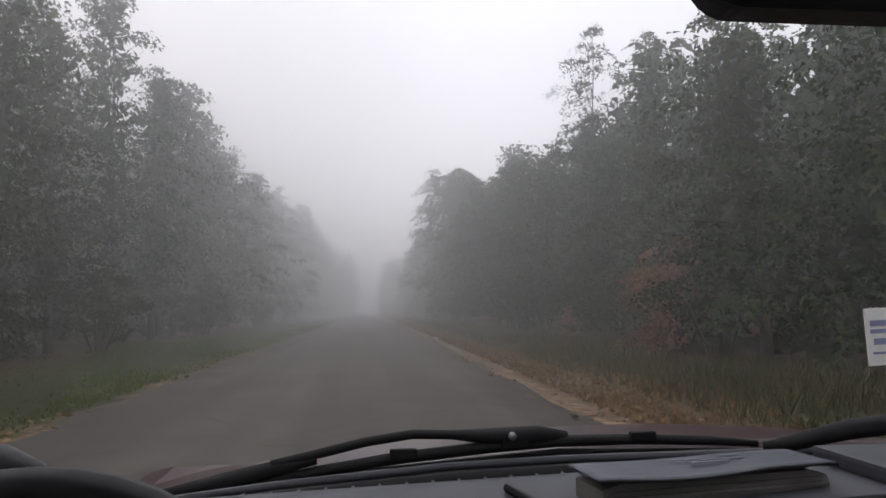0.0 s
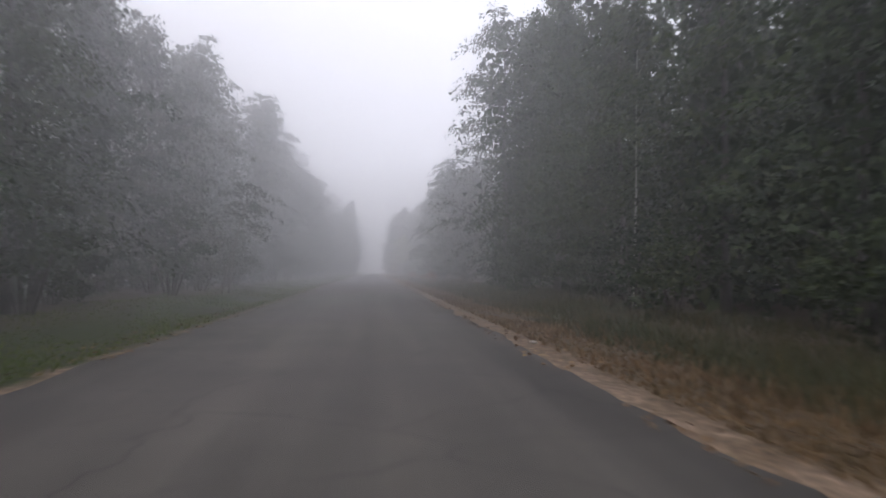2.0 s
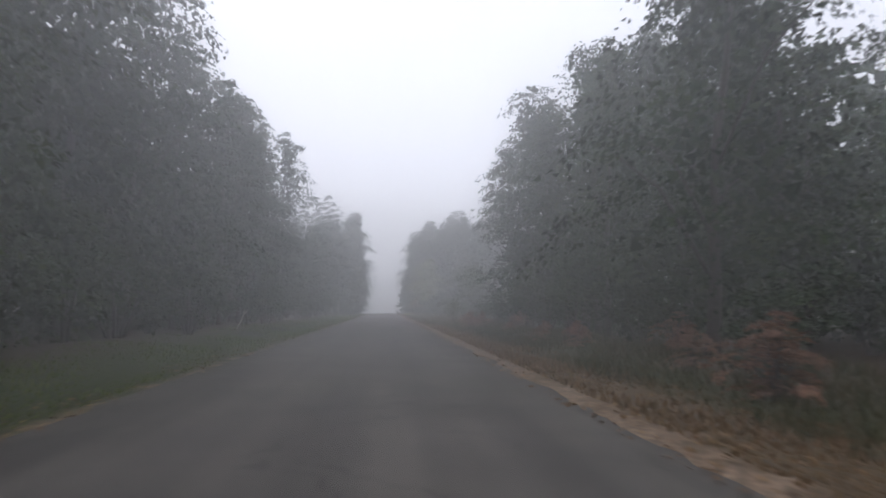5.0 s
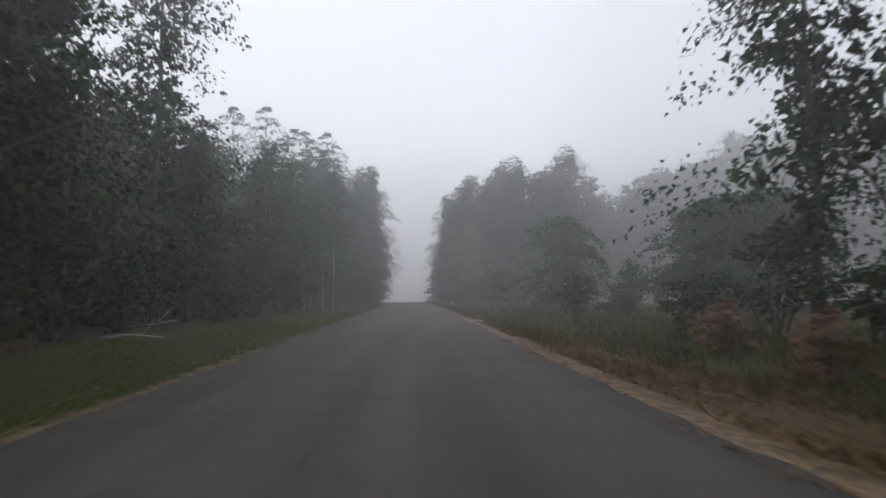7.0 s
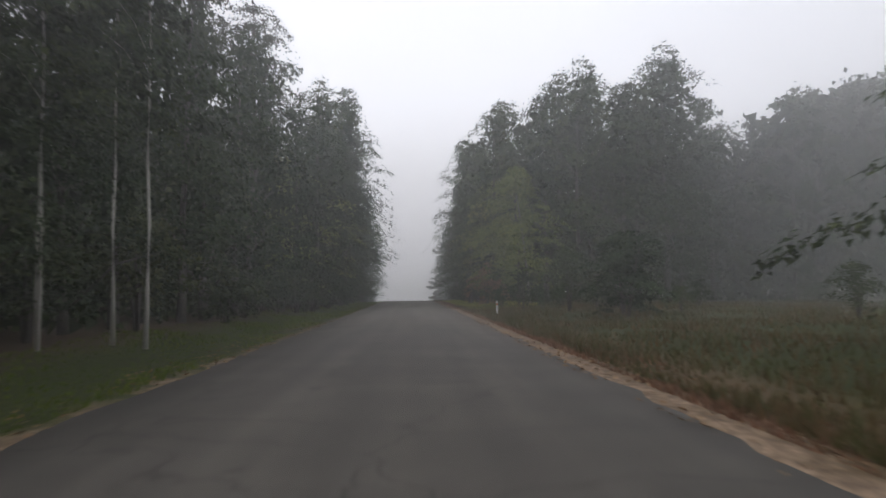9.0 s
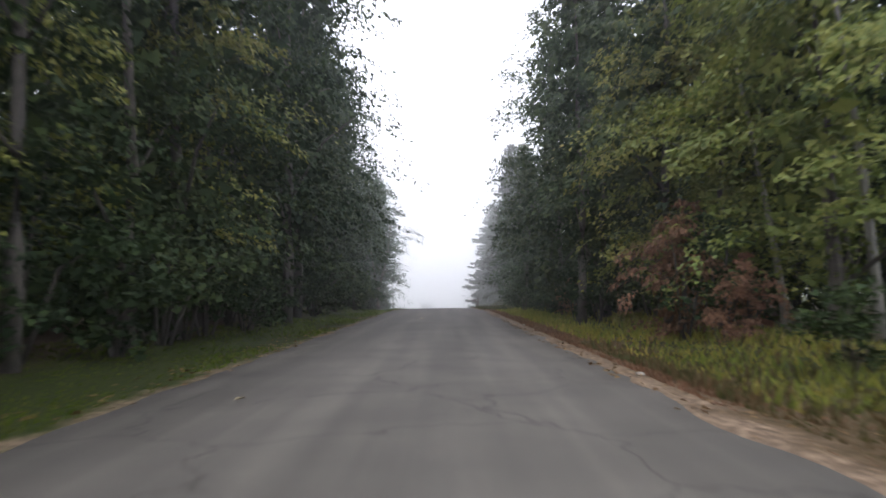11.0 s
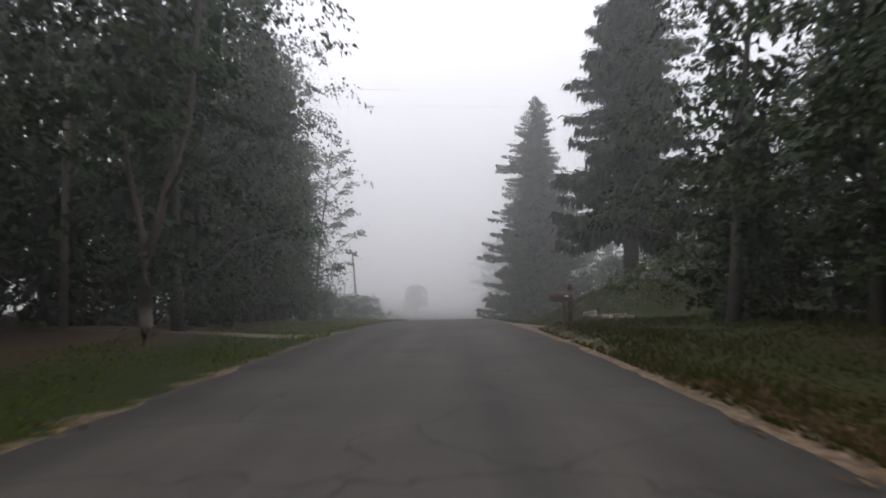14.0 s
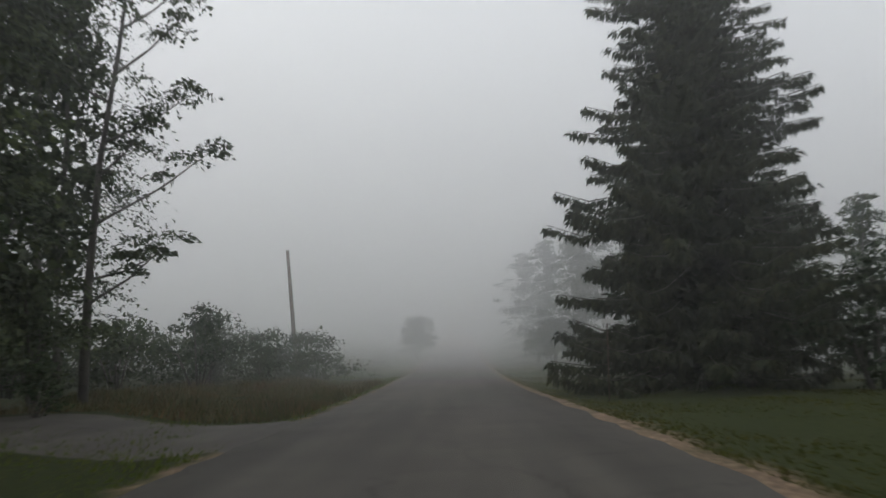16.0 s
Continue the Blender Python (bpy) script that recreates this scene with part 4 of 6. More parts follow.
outer_wood("forest_west", [(-x + R.uniform(-2, 2), y + R.uniform(-2, 2)) for x in range(30, 75, 6) for y in range(-12, 342, 6)], 8)
outer_wood("forest_east", [(x + R.uniform(-2, 2), y + R.uniform(-2, 2)) for x in range(32, 75, 6) for y in range(-12, 318, 6) if not 152 < y < 262], 9)


def thicket(name, line, seed, height=4.5, size=0.42, per=30):
    """A dense belt of low growth along a line of spots."""
    r = np.random.default_rng(seed)
    cc = np.array([(x + r.normal() * 0.8, y + r.normal() * 0.6, float(ground_z(x, y)) + 0.3 + z + r.uniform(-0.3, 0.3)) for x, y in line for z in np.arange(0.3, height, 0.85)])
    tagged(new(name, quick_mesh(name, halves(np.concatenate([leaf_cloud(cc, r.uniform(0.7, 1.2, len(cc)), per, size, r=r), leaf_cloud(cc, r.uniform(0.4, 0.8, len(cc)), 8, 1.9 * size, r=r)])), 3, LEAF)), "dark tangled growth under the forest edge", "undergrowth", kind="stuff")


thicket("thicket_west", [(-(max(inner_edge(-1, y), 6.2) + 4.6 + 1.5 * (i % 2)), y) for i, y in enumerate(np.arange(-14, 345, 1.3)) if not 304 < y < 321], 21, 5.2)
thicket("thicket_pole", [(-15.5 + math.sin(y), y) for y in np.arange(301, 333, 1.2)], 25, 5.5)
thicket("thicket_east", [(max(inner_edge(1, y), 6.2) + 4.6 + 1.5 * (i % 2), y) for i, y in enumerate(np.arange(-14, 314, 1.3)) if not 160 < y < 256], 22, 5.2)
thicket("thicket_field", [(x, 259 - 0.06 * x + 1.5 * math.sin(x * 0.7)) for x in np.arange(15, 75, 1.6)], 23, 12.5, 0.7)


thicket("hedge", [(-20.5 + 13.0 * u, 361 + 20 * u + 1.5 * math.sin(u * 9)) for u in np.linspace(0, 1, 60)] + [(-21.0 + 11.5 * u, 364 + 20 * u) for u in np.linspace(0, 1, 40)], 24, 2.6, 0.19, 70)


# ---- grass
def blades(name, x0, x1, y0, y1, count, lo, hi, width, material, label, seed, power=1.0, patchy=0.0, lane=None):
    r = np.random.default_rng(seed)
    u = r.random(count) ** power
    x = x0 + (x1 - x0) * u
    yy = r.uniform(y0, y1, count)
    if patchy:
        keep = np.sin(x * 1.3 + yy * 0.37) + np.sin(yy * 0.61 - x * 0.8) + r.normal(size=count) * 0.8 > -patchy
        x, yy = x[keep], yy[keep]
    if lane:
        lx, ly0, ly1, flare, bend = lane
        w = flare * np.clip(1 - (x - 2.95) / (lx - 2.95), 0, 1) ** bend + r.normal(size=len(x)) * 0.18
        keep = ~((x < lx) & (yy > ly0 - w) & (yy < ly1 + w))
        x, yy = x[keep], yy[keep]
    z = ground_z(x, yy)
    n = len(x)
    L = r.uniform(lo, hi, n) * (0.72 + 0.2 * np.sin(x * 2.1 + yy * 0.7) + 0.34 * np.sin(x * 0.75 + yy * 0.27) * np.sin(yy * 0.41 - x * 0.5))
    a = r.uniform(0, 6.283, n)
    w = np.stack([np.cos(a), np.sin(a), np.zeros(n)], -1) * (width * r.uniform(0.6, 1.4, n))[:, None]
    b = np.stack([x, yy, z - 0.02], -1)
    tip = b + np.stack([r.normal(size=n) * 0.35 * L, r.normal(size=n) * 0.35 * L, L], -1)
    tagged(new(name, quick_mesh(name, np.stack([b - w, b + w, tip], 1), 3, material)), label, "grass", kind="stuff")


blades("grass_mown", -8.2, -3.28, -6, 385, 130000, 0.04, 0.13, 0.024, GRASS_L, "short green roadside grass", 1, 0.8)
blades("grass_dry", 3.55, 5.8, -6, 168, 52000, 0.05, 0.2, 0.036, GRASS_DRY, "short dry orange-brown grass along the road", 12, 1.0, 1.4)
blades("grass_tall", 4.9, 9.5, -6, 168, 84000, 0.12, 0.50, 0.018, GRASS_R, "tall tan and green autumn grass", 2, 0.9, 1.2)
blades("grass_field", 3.8, 34, 166, 250, 76000, 0.08, 0.40, 0.034, GRASS_F, "tall weeds and grass of an overgrown field", 3, 1.7, 1.6, (5.6, 184.0, 185.2, 2.3, 2.4))
blades("grass_dry", 3.5, 5.0, 170, 304, 30000, 0.05, 0.15, 0.030, GRASS_DRY, "short dry orange-brown grass along the road", 13, 1.7, 1.4, (5.6, 184.0, 185.2, 2.3, 2.4))
# this stretch of verge gets the grass coloured as if in sun
blades("grass_verge", 4.3, 9.5, 240, 290, 14800, 0.12, 0.40, 0.035, GRASS_SUNLIT, "tall tan and green autumn grass", 4, 0.9, 1.2)
blades("grass_bank", 3.3, 14, 287, 333, 52000, 0.05, 0.18, 0.032, LAWN, "rough green and brown grass on the bank", 6, 1.2)
blades("grass_weeds", -13.0, -3.6, 353.5, 376, 16000, 0.12, 0.42, 0.03, GRASS_F, "tan and olive weeds before the hedge", 7, 0.9)
blades("lawn", 3.4, 22, 322, 400, 54000, 0.03, 0.085, 0.042, YARD, "green lawn of the yard", 5, 1.4)


# ---- fallen leaves along the shoulders
LITTER = foliage("leaf_litter", [(0.2, (0.07, 0.04, 0.018)), (0.5, (0.15, 0.085, 0.035)), (0.8, (0.27, 0.17, 0.07))], 0.0, 0.15, (0.5, 0.5), 0.2)


def litter(name, x0, x1, count, seed):
    r = np.random.default_rng(seed)
    x = x0 + (x1 - x0) * r.random(count) ** 1.5
    y = r.uniform(-4, 302, count)
    keep = np.sin(y * 0.47) + np.sin(y * 1.31 + 2) + np.sin(y * 0.13) + r.normal(size=count) * 0.7 > -0.2
    x, y = x[keep], y[keep]
    n = len(x)
    z = np.maximum(ground_z(x, y), np.where(np.abs(x) < 3.05, road_z(y) + lean_z(x, y) - 0.004, -99)) + r.uniform(0.012, 0.04, n)
    ax = r.normal(size=(n, 3)) * np.array([1, 1, 0.15])
    L = r.uniform(0.05, 0.12, n)
    q = kites(np.stack([x, y, z], -1), ax, np.array([0, 0, 1.0]) + r.normal(size=(n, 3)) * 0.25, L, L * r.uniform(0.6, 0.9, n))
    tagged(new(name, quick_mesh(name, q, 4, LITTER)), "brown and yellow fallen leaves along the road edge", "leaves", kind="stuff")


litter("leaf_litter", 2.85, 4.8, 11000, 31)
litter("leaf_litter", -2.95, -4.4, 5000, 32)


# ---------------------------------------------------------------- tracks and driveways
ASPHALT = bpy.data.materials["worn_asphalt"]
DIRT = surface("driveway_dirt", (0.07, 0.05, 0.034), (0.18, 0.125, 0.083), 0.95, 0.8, 14, 0.6)


def track(name, x0, x1, y0, y1, flare, material, label, lift=0.035, power=3, n=14):
    """A side track draped over the ground, wider where it meets the road at x0."""
    vs, fs = [], []
    for i in range(n + 1):
        u = i / n
        x = x0 + (x1 - x0) * u
        w = flare * (1 - u) ** power
        for j in range(5):
            v = j / 4
            yy = (y0 - w) + (y1 - y0 + 2 * w) * v + 0.12 * noise.noise((x * 0.9, j * 3.0, 2.0))
            vs.append((x, yy, float(ground_z(x, yy)) + lift - (0.05 if j in (0, 4) else 0)))
    for i in range(n):
        for j in range(4):
            a = i * 5 + j
            fs.append((a, a + 5, a + 6, a + 1) if x1 > x0 else (a, a + 1, a + 6, a + 5))
    return tagged(new(name, indexed_mesh(name, vs, fs, material)), label, "driveway", kind="structure")


track("side_road", -2.95, -40, 348.6, 351.8, 2.2, ASPHALT, "narrow grey asphalt side road", n=60)
track("drive_west", -2.95, -14, 319.3, 321.2, 0.8, DIRT, "dirt track into the trees")
track("drive_yard", 2.95, 9.0, 319.9, 321.9, 7.0, DIRT, "dirt driveway into the yard", power=8, n=28)
track("drive_field", 2.95, 6.2, 183.8, 185.4, 2.6, DIRT, "dirt track into the overgrown field")


# ---------------------------------------------------------------- roadside things
WOOD_OLD = surface("weathered_wood", (0.09, 0.07, 0.055), (0.22, 0.18, 0.145), 0.85, 2.0, 25, 0.6)
WOOD_DARK = surface("dark_stained_wood", (0.045, 0.028, 0.02), (0.11, 0.07, 0.05), 0.75, 3.0, 30, 0.4)
WHITE = surface("white_paint", (0.60, 0.60, 0.58), (0.80, 0.80, 0.78), 0.55, 1.5, 20, 0.1)
SIDING = surface("white_siding", (0.58, 0.59, 0.6), (0.74, 0.75, 0.76), 0.6, 0.6, 10, 0.1)
SHINGLE = surface("grey_shingles", (0.06, 0.06, 0.065), (0.14, 0.135, 0.13), 0.9, 2.0, 15, 0.5)
DARKGLASS = surface("dark_window", (0.02, 0.022, 0.025), (0.04, 0.045, 0.05), 0.1, 1, 5, 0.0)
METAL = surface("grey_metal", (0.25, 0.25, 0.26), (0.4, 0.4, 0.41), 0.45, 2, 20, 0.1, 0.8)
INK = surface("blue_print", (0.16, 0.17, 0.32), (0.24, 0.25, 0.42), 0.6, 4, 30, 0.0)
BLACK = surface("black_plastic", (0.008, 0.008, 0.009), (0.018, 0.018, 0.02), 0.45, 6, 60, 0.1)
STONE = surface("pale_stone", (0.2, 0.18, 0.15), (0.42, 0.38, 0.32), 0.9, 5, 30, 0.5)
YELLOW = surface("fallen_leaf", (0.35, 0.28, 0.12), (0.55, 0.46, 0.26), 0.7, 6, 40, 0.1)


def box(name, size, at, material, parent, label="", bevel=0.01, turn=(0, 0, 0)):
    bm = bmesh.new()
    bmesh.ops.create_cube(bm, size=1, matrix=Matrix.Diagonal((*size, 1)))
    if bevel:
        bmesh.ops.bevel(bm, geom=bm.edges[:], offset=min(bevel, min(size) * 0.3), segments=2, affect="EDGES", profile=0.7)
    m = pose(*at, *turn)
    bmesh.ops.transform(bm, matrix=m, verts=bm.verts)
    return part(name, bm, material, parent, label)


def rod(name, pts, radii, material, parent, label="", sides=10):
    return part_mesh(name, indexed_mesh(name, *tube(pts, radii, sides), material), parent, label)


def mailbox():
    """A wooden mailbox on a braced post, seen with the dark post beside it."""
    z = float(ground_z(4.0, 317))
    root = tagged(new("mailbox"), "brown wooden mailbox on a wooden post", "mailbox")
    root.matrix_basis = Matrix.Translation((4.0, 317, z - 0.3))
    box("post", (0.10, 0.10, 1.25), (0.05, 0, 0.35), WOOD_DARK, root)
    box("brace", (0.07, 0.06, 0.5), (0.19, 0, 0.68), WOOD_DARK, root, turn=(0, 35, 0))
    bm = bmesh.new()
    n = 10
    prof = [(-0.14, 0.0), (0.14, 0.0)] + [(0.14 * math.cos(a), 0.14 + 0.13 * math.sin(a)) for a in np.linspace(0, math.pi, n)]
    ends = []
    for x in (-0.40, 0.28):
        ends.append([bm.verts.new((x, p, 0.95 + q)) for p, q in prof])
    k = len(prof)
    for i in range(k):
        bm.faces.new((ends[0][i], ends[0][(i + 1) % k], ends[1][(i + 1) % k], ends[1][i]))
    bm.faces.new(list(reversed(ends[0])))
    bm.faces.new(ends[1])
    bmesh.ops.recalc_face_normals(bm, faces=bm.faces[:])
    body = part("box", bm, WOOD_DARK, root)
    box("door", (0.02, 0.25, 0.2), (-0.412, 0, 1.07), WOOD_OLD, body, "weathered mailbox door", 0.02)
    box("flag", (0.12, 0.01, 0.05), (0.1, -0.15, 1.12), WHITE, body, "white flag")
    post = tagged(new("gate_post"), "dark round-topped wooden post beside the mailbox", "post")
    post.matrix_basis = Matrix.Translation((4.29, 317.4, float(ground_z(4.29, 317.4)) - 0.3))
    rod("shaft", [(0, 0, -0.3), (0, 0, 1.0), (0, 0, 1.3)], [0.085, 0.08, 0.075], WOOD_DARK, post)
    rod("cap", [(0, 0, 1.3), (0, 0, 1.34), (0, 0, 1.44), (0, 0, 1.52)], [0.05, 0.08, 0.08, 0.02], WOOD_DARK, post)


mailbox()


def utility_pole(x, y, h, lean, label, top=None):
    root = tagged(new("utility_pole"), label, "utility pole")
    root.matrix_basis = Matrix.Translation((x, y, float(ground_z(x, y)))) @ Matrix.Rotation(radians(lean), 4, "Y")
    rod("pole", [(0, 0, -0.8), (0, 0, h * 0.5), (0, 0, h)], [0.15, 0.125, 0.10], WOOD_OLD, root)
    rod("cap", [(0, 0, h), (0, 0, h + 0.03), (0, 0, h + 0.06)], [0.115, 0.115, 0.07], METAL, root)
    if top == "transformer":
        rod("transformer", [(-0.36, 0, h * 0.74), (-0.36, 0, h * 0.74 + 0.05), (-0.36, 0, h * 0.74 + 0.75), (-0.36, 0, h * 0.74 + 0.8)], [0.18, 0.22, 0.22, 0.15], METAL, root, "grey transformer can")
        box("bracket", (0.3, 0.06, 0.06), (-0.14, 0, h * 0.74 + 0.45), METAL, root)
        box("crossarm", (1.7, 0.09, 0.11), (0, -0.14, h * 0.95), WOOD_OLD, root)
    return root


utility_pole(-9.8, 383, 8.0, -4.6, "bare leaning wooden pole beyond the hedge")
utility_pole(-12.4, 319.7, 8.6, 0.5, "weathered wooden utility pole among the trees")
utility_pole(29.6, 228, 11.2, 0.6, "pale wooden utility pole with a transformer in the field", "transformer")
utility_pole(31.0, 324.0, 9.4, 0.0, "wooden utility pole hidden behind the yard's trees")


def wire(a, c, sag, label="thin dark utility wire across the road"):
    """A slack wire between two poles."""
    a, c = Vector(a), Vector(c)
    pts = [a.lerp(c, u) - Vector((0, 0, sag * 4 * u * (1 - u))) for u in (0, 0.15, 0.3, 0.45, 0.6, 0.75, 0.9, 1)]
    me = indexed_mesh("utility_wire", *tube(pts, [0.003] * len(pts), 5), BLACK)
    tagged(new("utility_wire", me), label, "wire", "utility wires")


for dz in (0.15, 0.75):
    wire((-12.4, 319.7, float(ground_z(-12.4, 319.7)) + 8.5 - dz), (31.0, 324.0, float(ground_z(31.0, 324.0)) + 9.2 - dz), 0.45)


def house():
    """The white house behind the yard's spruce."""
    x0, x1, y0, y1 = 22.0, 33.5, 361.0, 369.0
    z = min(float(ground_z(x, yy)) for x in (x0, x1) for yy in (y0, y1)) - 0.1
    root = tagged(new("house"), "white-sided house half hidden behind the spruce", "house")
    root.matrix_basis = Matrix.Translation(((x0 + x1) / 2, (y0 + y1) / 2, z))
    w, d, h, t = x1 - x0, y1 - y0, 4.2, 0.2
    box("foundation", (w + 0.06, d + 0.06, 1.0), (0, 0, 0.3), STONE, root)
    box("wall_front", (w, t, h), (0, -d / 2 + t / 2, 0.8 + h / 2), SIDING, root, bevel=0)
    box("wall_back", (w, t, h), (0, d / 2 - t / 2, 0.8 + h / 2), SIDING, root, bevel=0)
    box("wall_side", (t, d - 2 * t, h), (-w / 2 + t / 2, 0, 0.8 + h / 2), SIDING, root, bevel=0)
    box("wall_side", (t, d - 2 * t, h), (w / 2 - t / 2, 0, 0.8 + h / 2), SIDING, root, bevel=0)
    bm = bmesh.new()
    a = [bm.verts.new(v) for v in ((-w / 2 - 0.4, -d / 2 - 0.5, 4.95), (w / 2 + 0.4, -d / 2 - 0.5, 4.95), (w / 2 + 0.4, d / 2 + 0.5, 4.95), (-w / 2 - 0.4, d / 2 + 0.5, 4.95), (-w / 2 - 0.4, 0, 7.6), (w / 2 + 0.4, 0, 7.6))]
    for f in ((0, 1, 5, 4), (2, 3, 4, 5), (3, 0, 4), (1, 2, 5), (3, 2, 1, 0)):
        bm.faces.new([a[i] for i in f])
    part("roof", bm, SHINGLE, root, "grey shingle roof")
    for wx in (-3.6, 0.2, 3.6):
        win = box("window", (1.1, 0.06, 1.3), (wx, -d / 2 - 0.02, 2.7), WHITE, root)
        box("pane", (0.9, 0.03, 1.1), (wx, -d / 2 - 0.055, 2.7), DARKGLASS, win, bevel=0)
    lamp = box("wall_lamp", (0.16, 0.14, 0.3), (-4.7, -d / 2 - 0.07, 2.9), BLACK, root, "small dark wall lamp")
    return lamp


house()


def lawn_chair(x, y, turn):
    root = tagged(new("lawn_chair"), "dark reclining lawn chair on the bank", "chair")
    root.matrix_basis = Matrix.Translation((x, y, float(ground_z(x, y)))) @ Matrix.Rotation(turn, 4, "Z")
    box("seat", (0.62, 0.56, 0.05), (0.05, 0, 0.38), BLACK, root)
    box("backrest", (0.06, 0.56, 0.72), (-0.38, 0, 0.68), BLACK, root, turn=(0, -25, 0))
    for dy in (-0.3, 0.3):
        box("armrest", (0.6, 0.08, 0.03), (0.0, dy, 0.6), BLACK, root)
    for dx, dy in ((0.3, -0.25), (0.3, 0.25), (-0.25, -0.25), (-0.25, 0.25)):
        rod("leg", [(dx, dy, -0.05), (dx, dy, 0.37)], [0.025, 0.025], BLACK, root)


lawn_chair(13.9, 334, 0.3)


def farm_wagon(x, y, turn):
    """An old boarded wagon left in the field."""
    root = tagged(new("farm_wagon"), "old farm wagon with pale boarded sides in the overgrown field", "wagon")
    root.matrix_basis = Matrix.Translation((x, y, float(ground_z(x, y)) - 0.25)) @ Matrix.Rotation(turn, 4, "Z")
    box("bed", (4.2, 1.9, 0.14), (0, 0, 0.85), WOOD_DARK, root, bevel=0.02)
    for sy in (-0.95, 0.95):
        for i, px_ in enumerate((-2.05, -1.0, 0.05, 1.1, 2.05)):
            box("post", (0.08, 0.07, 1.55), (px_, sy, 1.62), WOOD_DARK, root, bevel=0.01)
        for zz in (1.14, 1.62, 2.1):
            for i, px_ in enumerate((-1.52, -0.47, 0.57, 1.57)):
                box("board", (0.94, 0.03, 0.36), (px_, sy * 1.02, zz + 0.02 * ((i * 7) % 3)), WHITE if (i + int(zz * 10)) % 3 else WOOD_OLD, root, "weathered pale board" if i == 0 else "", bevel=0.008)
        for zz in (0.92, 1.38, 1.86, 2.34):
            box("rail", (4.2, 0.06, 0.07), (0, sy * 1.045, zz), WOOD_DARK, root, bevel=0.01)
        for px_ in (-1.4, 1.4):
            w = rod("wheel", [(px_, sy * 0.82 - 0.1, 0.42), (px_, sy * 0.82, 0.42), (px_, sy * 0.82 + 0.1, 0.42)], [0.4, 0.44, 0.4], BLACK, root, "dark tyre", 20)
            rod("hub", [(px_, sy * 0.82 - 0.12, 0.42), (px_, sy * 0.82 + 0.12, 0.42)], [0.16, 0.16], METAL, w, "rusty hub", 14)
    box("headboard", (0.05, 1.85, 1.3), (-2.12, 0, 1.6), WOOD_OLD, root, bevel=0.01)


farm_wagon(18.4, 194.2, 0.12)


def sign_board(x, y):
    """A white board on a post, with lines of blue print."""
    z = float(ground_z(x, y))
    root = tagged(new("roadside_sign"), "white roadside board with faded blue lines", "sign")
    root.matrix_basis = Matrix.Translation((x, y, z))
    rod("post", [(0, 0.05, -0.3), (0, 0.05, 1.25)], [0.03, 0.03], METAL, root)
    board = box("board", (0.62, 0.025, 0.5), (0, 0, 1.14), WHITE, root, turn=(0, -3, 0))
    for zz, h, w in ((1.26, 0.05, 0.56), (1.19, 0.035, 0.56), (1.10, 0.055, 0.5), (1.0, 0.02, 0.52)):
        box("print_line", (w, 0.004, h), (0.0, -0.016, zz), INK, board, bevel=0, turn=(0, -3, 0))


sign_board(5.15, 6.1)


def plaque(x, y):
    z = float(ground_z(x, y))
    root = tagged(new("marker_plate"), "small white plate on a thin post before the spruce", "sign")
    root.matrix_basis = Matrix.Translation((x, y, z))
    rod("post", [(0, 0.03, -0.2), (0, 0.03, 2.4)], [0.02, 0.02], WOOD_DARK, root)
    box("plate", (0.36, 0.02, 0.13), (0, 0, 2.32), WHITE, root, turn=(0, -4, 0))


plaque(4.75, 357.6)


def marker_post(x, y):
    root = tagged(new("marker_post"), "short white roadside marker post", "post")
    root.matrix_basis = Matrix.Translation((x, y, float(ground_z(x, y))))
    rod("shaft", [(0, 0, -0.2), (0, 0, 0.75), (0, 0, 0.8)], [0.05, 0.05, 0.03], WHITE, root)
    rod("reflector", [(0, -0.0, 0.58), (0, 0, 0.68)], [0.053, 0.053], surface("orange_band", (0.5, 0.16, 0.04), (0.6, 0.22, 0.06), 0.5, 5, 20, 0), root, "orange band")


marker_post(4.9, 229)


def stone(name, x, y, s, seed, material=STONE, label="pale stone at the road's edge", z=None):
    r = np.random.default_rng(seed)
    bm = bmesh.new()
    bmesh.ops.create_icosphere(bm, subdivisions=2, radius=s)
    for v in bm.verts:
        v.co *= 1 + 0.25 * noise.noise(v.co * (3 / s) + Vector((seed, 0, 0)))
        v.co.z *= 0.55
    me = bpy.data.meshes.new(name)
    bm.to_mesh(me)
    bm.free()
    me.materials.append(material)
    ob = tagged(new(name, me), label, "stone", "stones along the road")
    ob.matrix_basis = Matrix.Translation((x, y, (float(ground_z(x, y)) if z is None else z) + s * 0.25)) @ Matrix.Rotation(seed, 4, "Z")


for i, (x, y, s) in enumerate(((3.35, 32.2, 0.13), (3.6, 33.1, 0.08), (3.45, 55, 0.07), (3.55, 78.5, 0.09), (3.5, 189, 0.08), (3.4, 243, 0.07), (3.6, 252.5, 0.09), (3.45, 260, 0.06), (3.7, 284, 0.08))):
    stone("stone", x, y, s, i + 1)


def fallen_leaf(x, y, turn):
    q = kites(np.array([[0.0, 0, 0.02]]), np.array([[1.0, 0, 0.12]]), np.array([[0, 0.1, 1.0]]), np.array([0.15]), np.array([0.11]))
    ob = tagged(new("fallen_leaf", quick_mesh("fallen_leaf", q, 4, YELLOW)), "pale yellow leaf lying on the asphalt", "leaf", "fallen leaves")
    ob.matrix_basis = Matrix.Translation((x, y, float(road_z(y)) + 0.025)) @ Matrix.Rotation(turn, 4, "Z")


for x, y, a in ((-0.67, 265.2, 0.3), (-0.38, 149.4, 1.2), (1.7, 271, 2.0), (-1.9, 240, 0.9)):
    fallen_leaf(x, y, a)


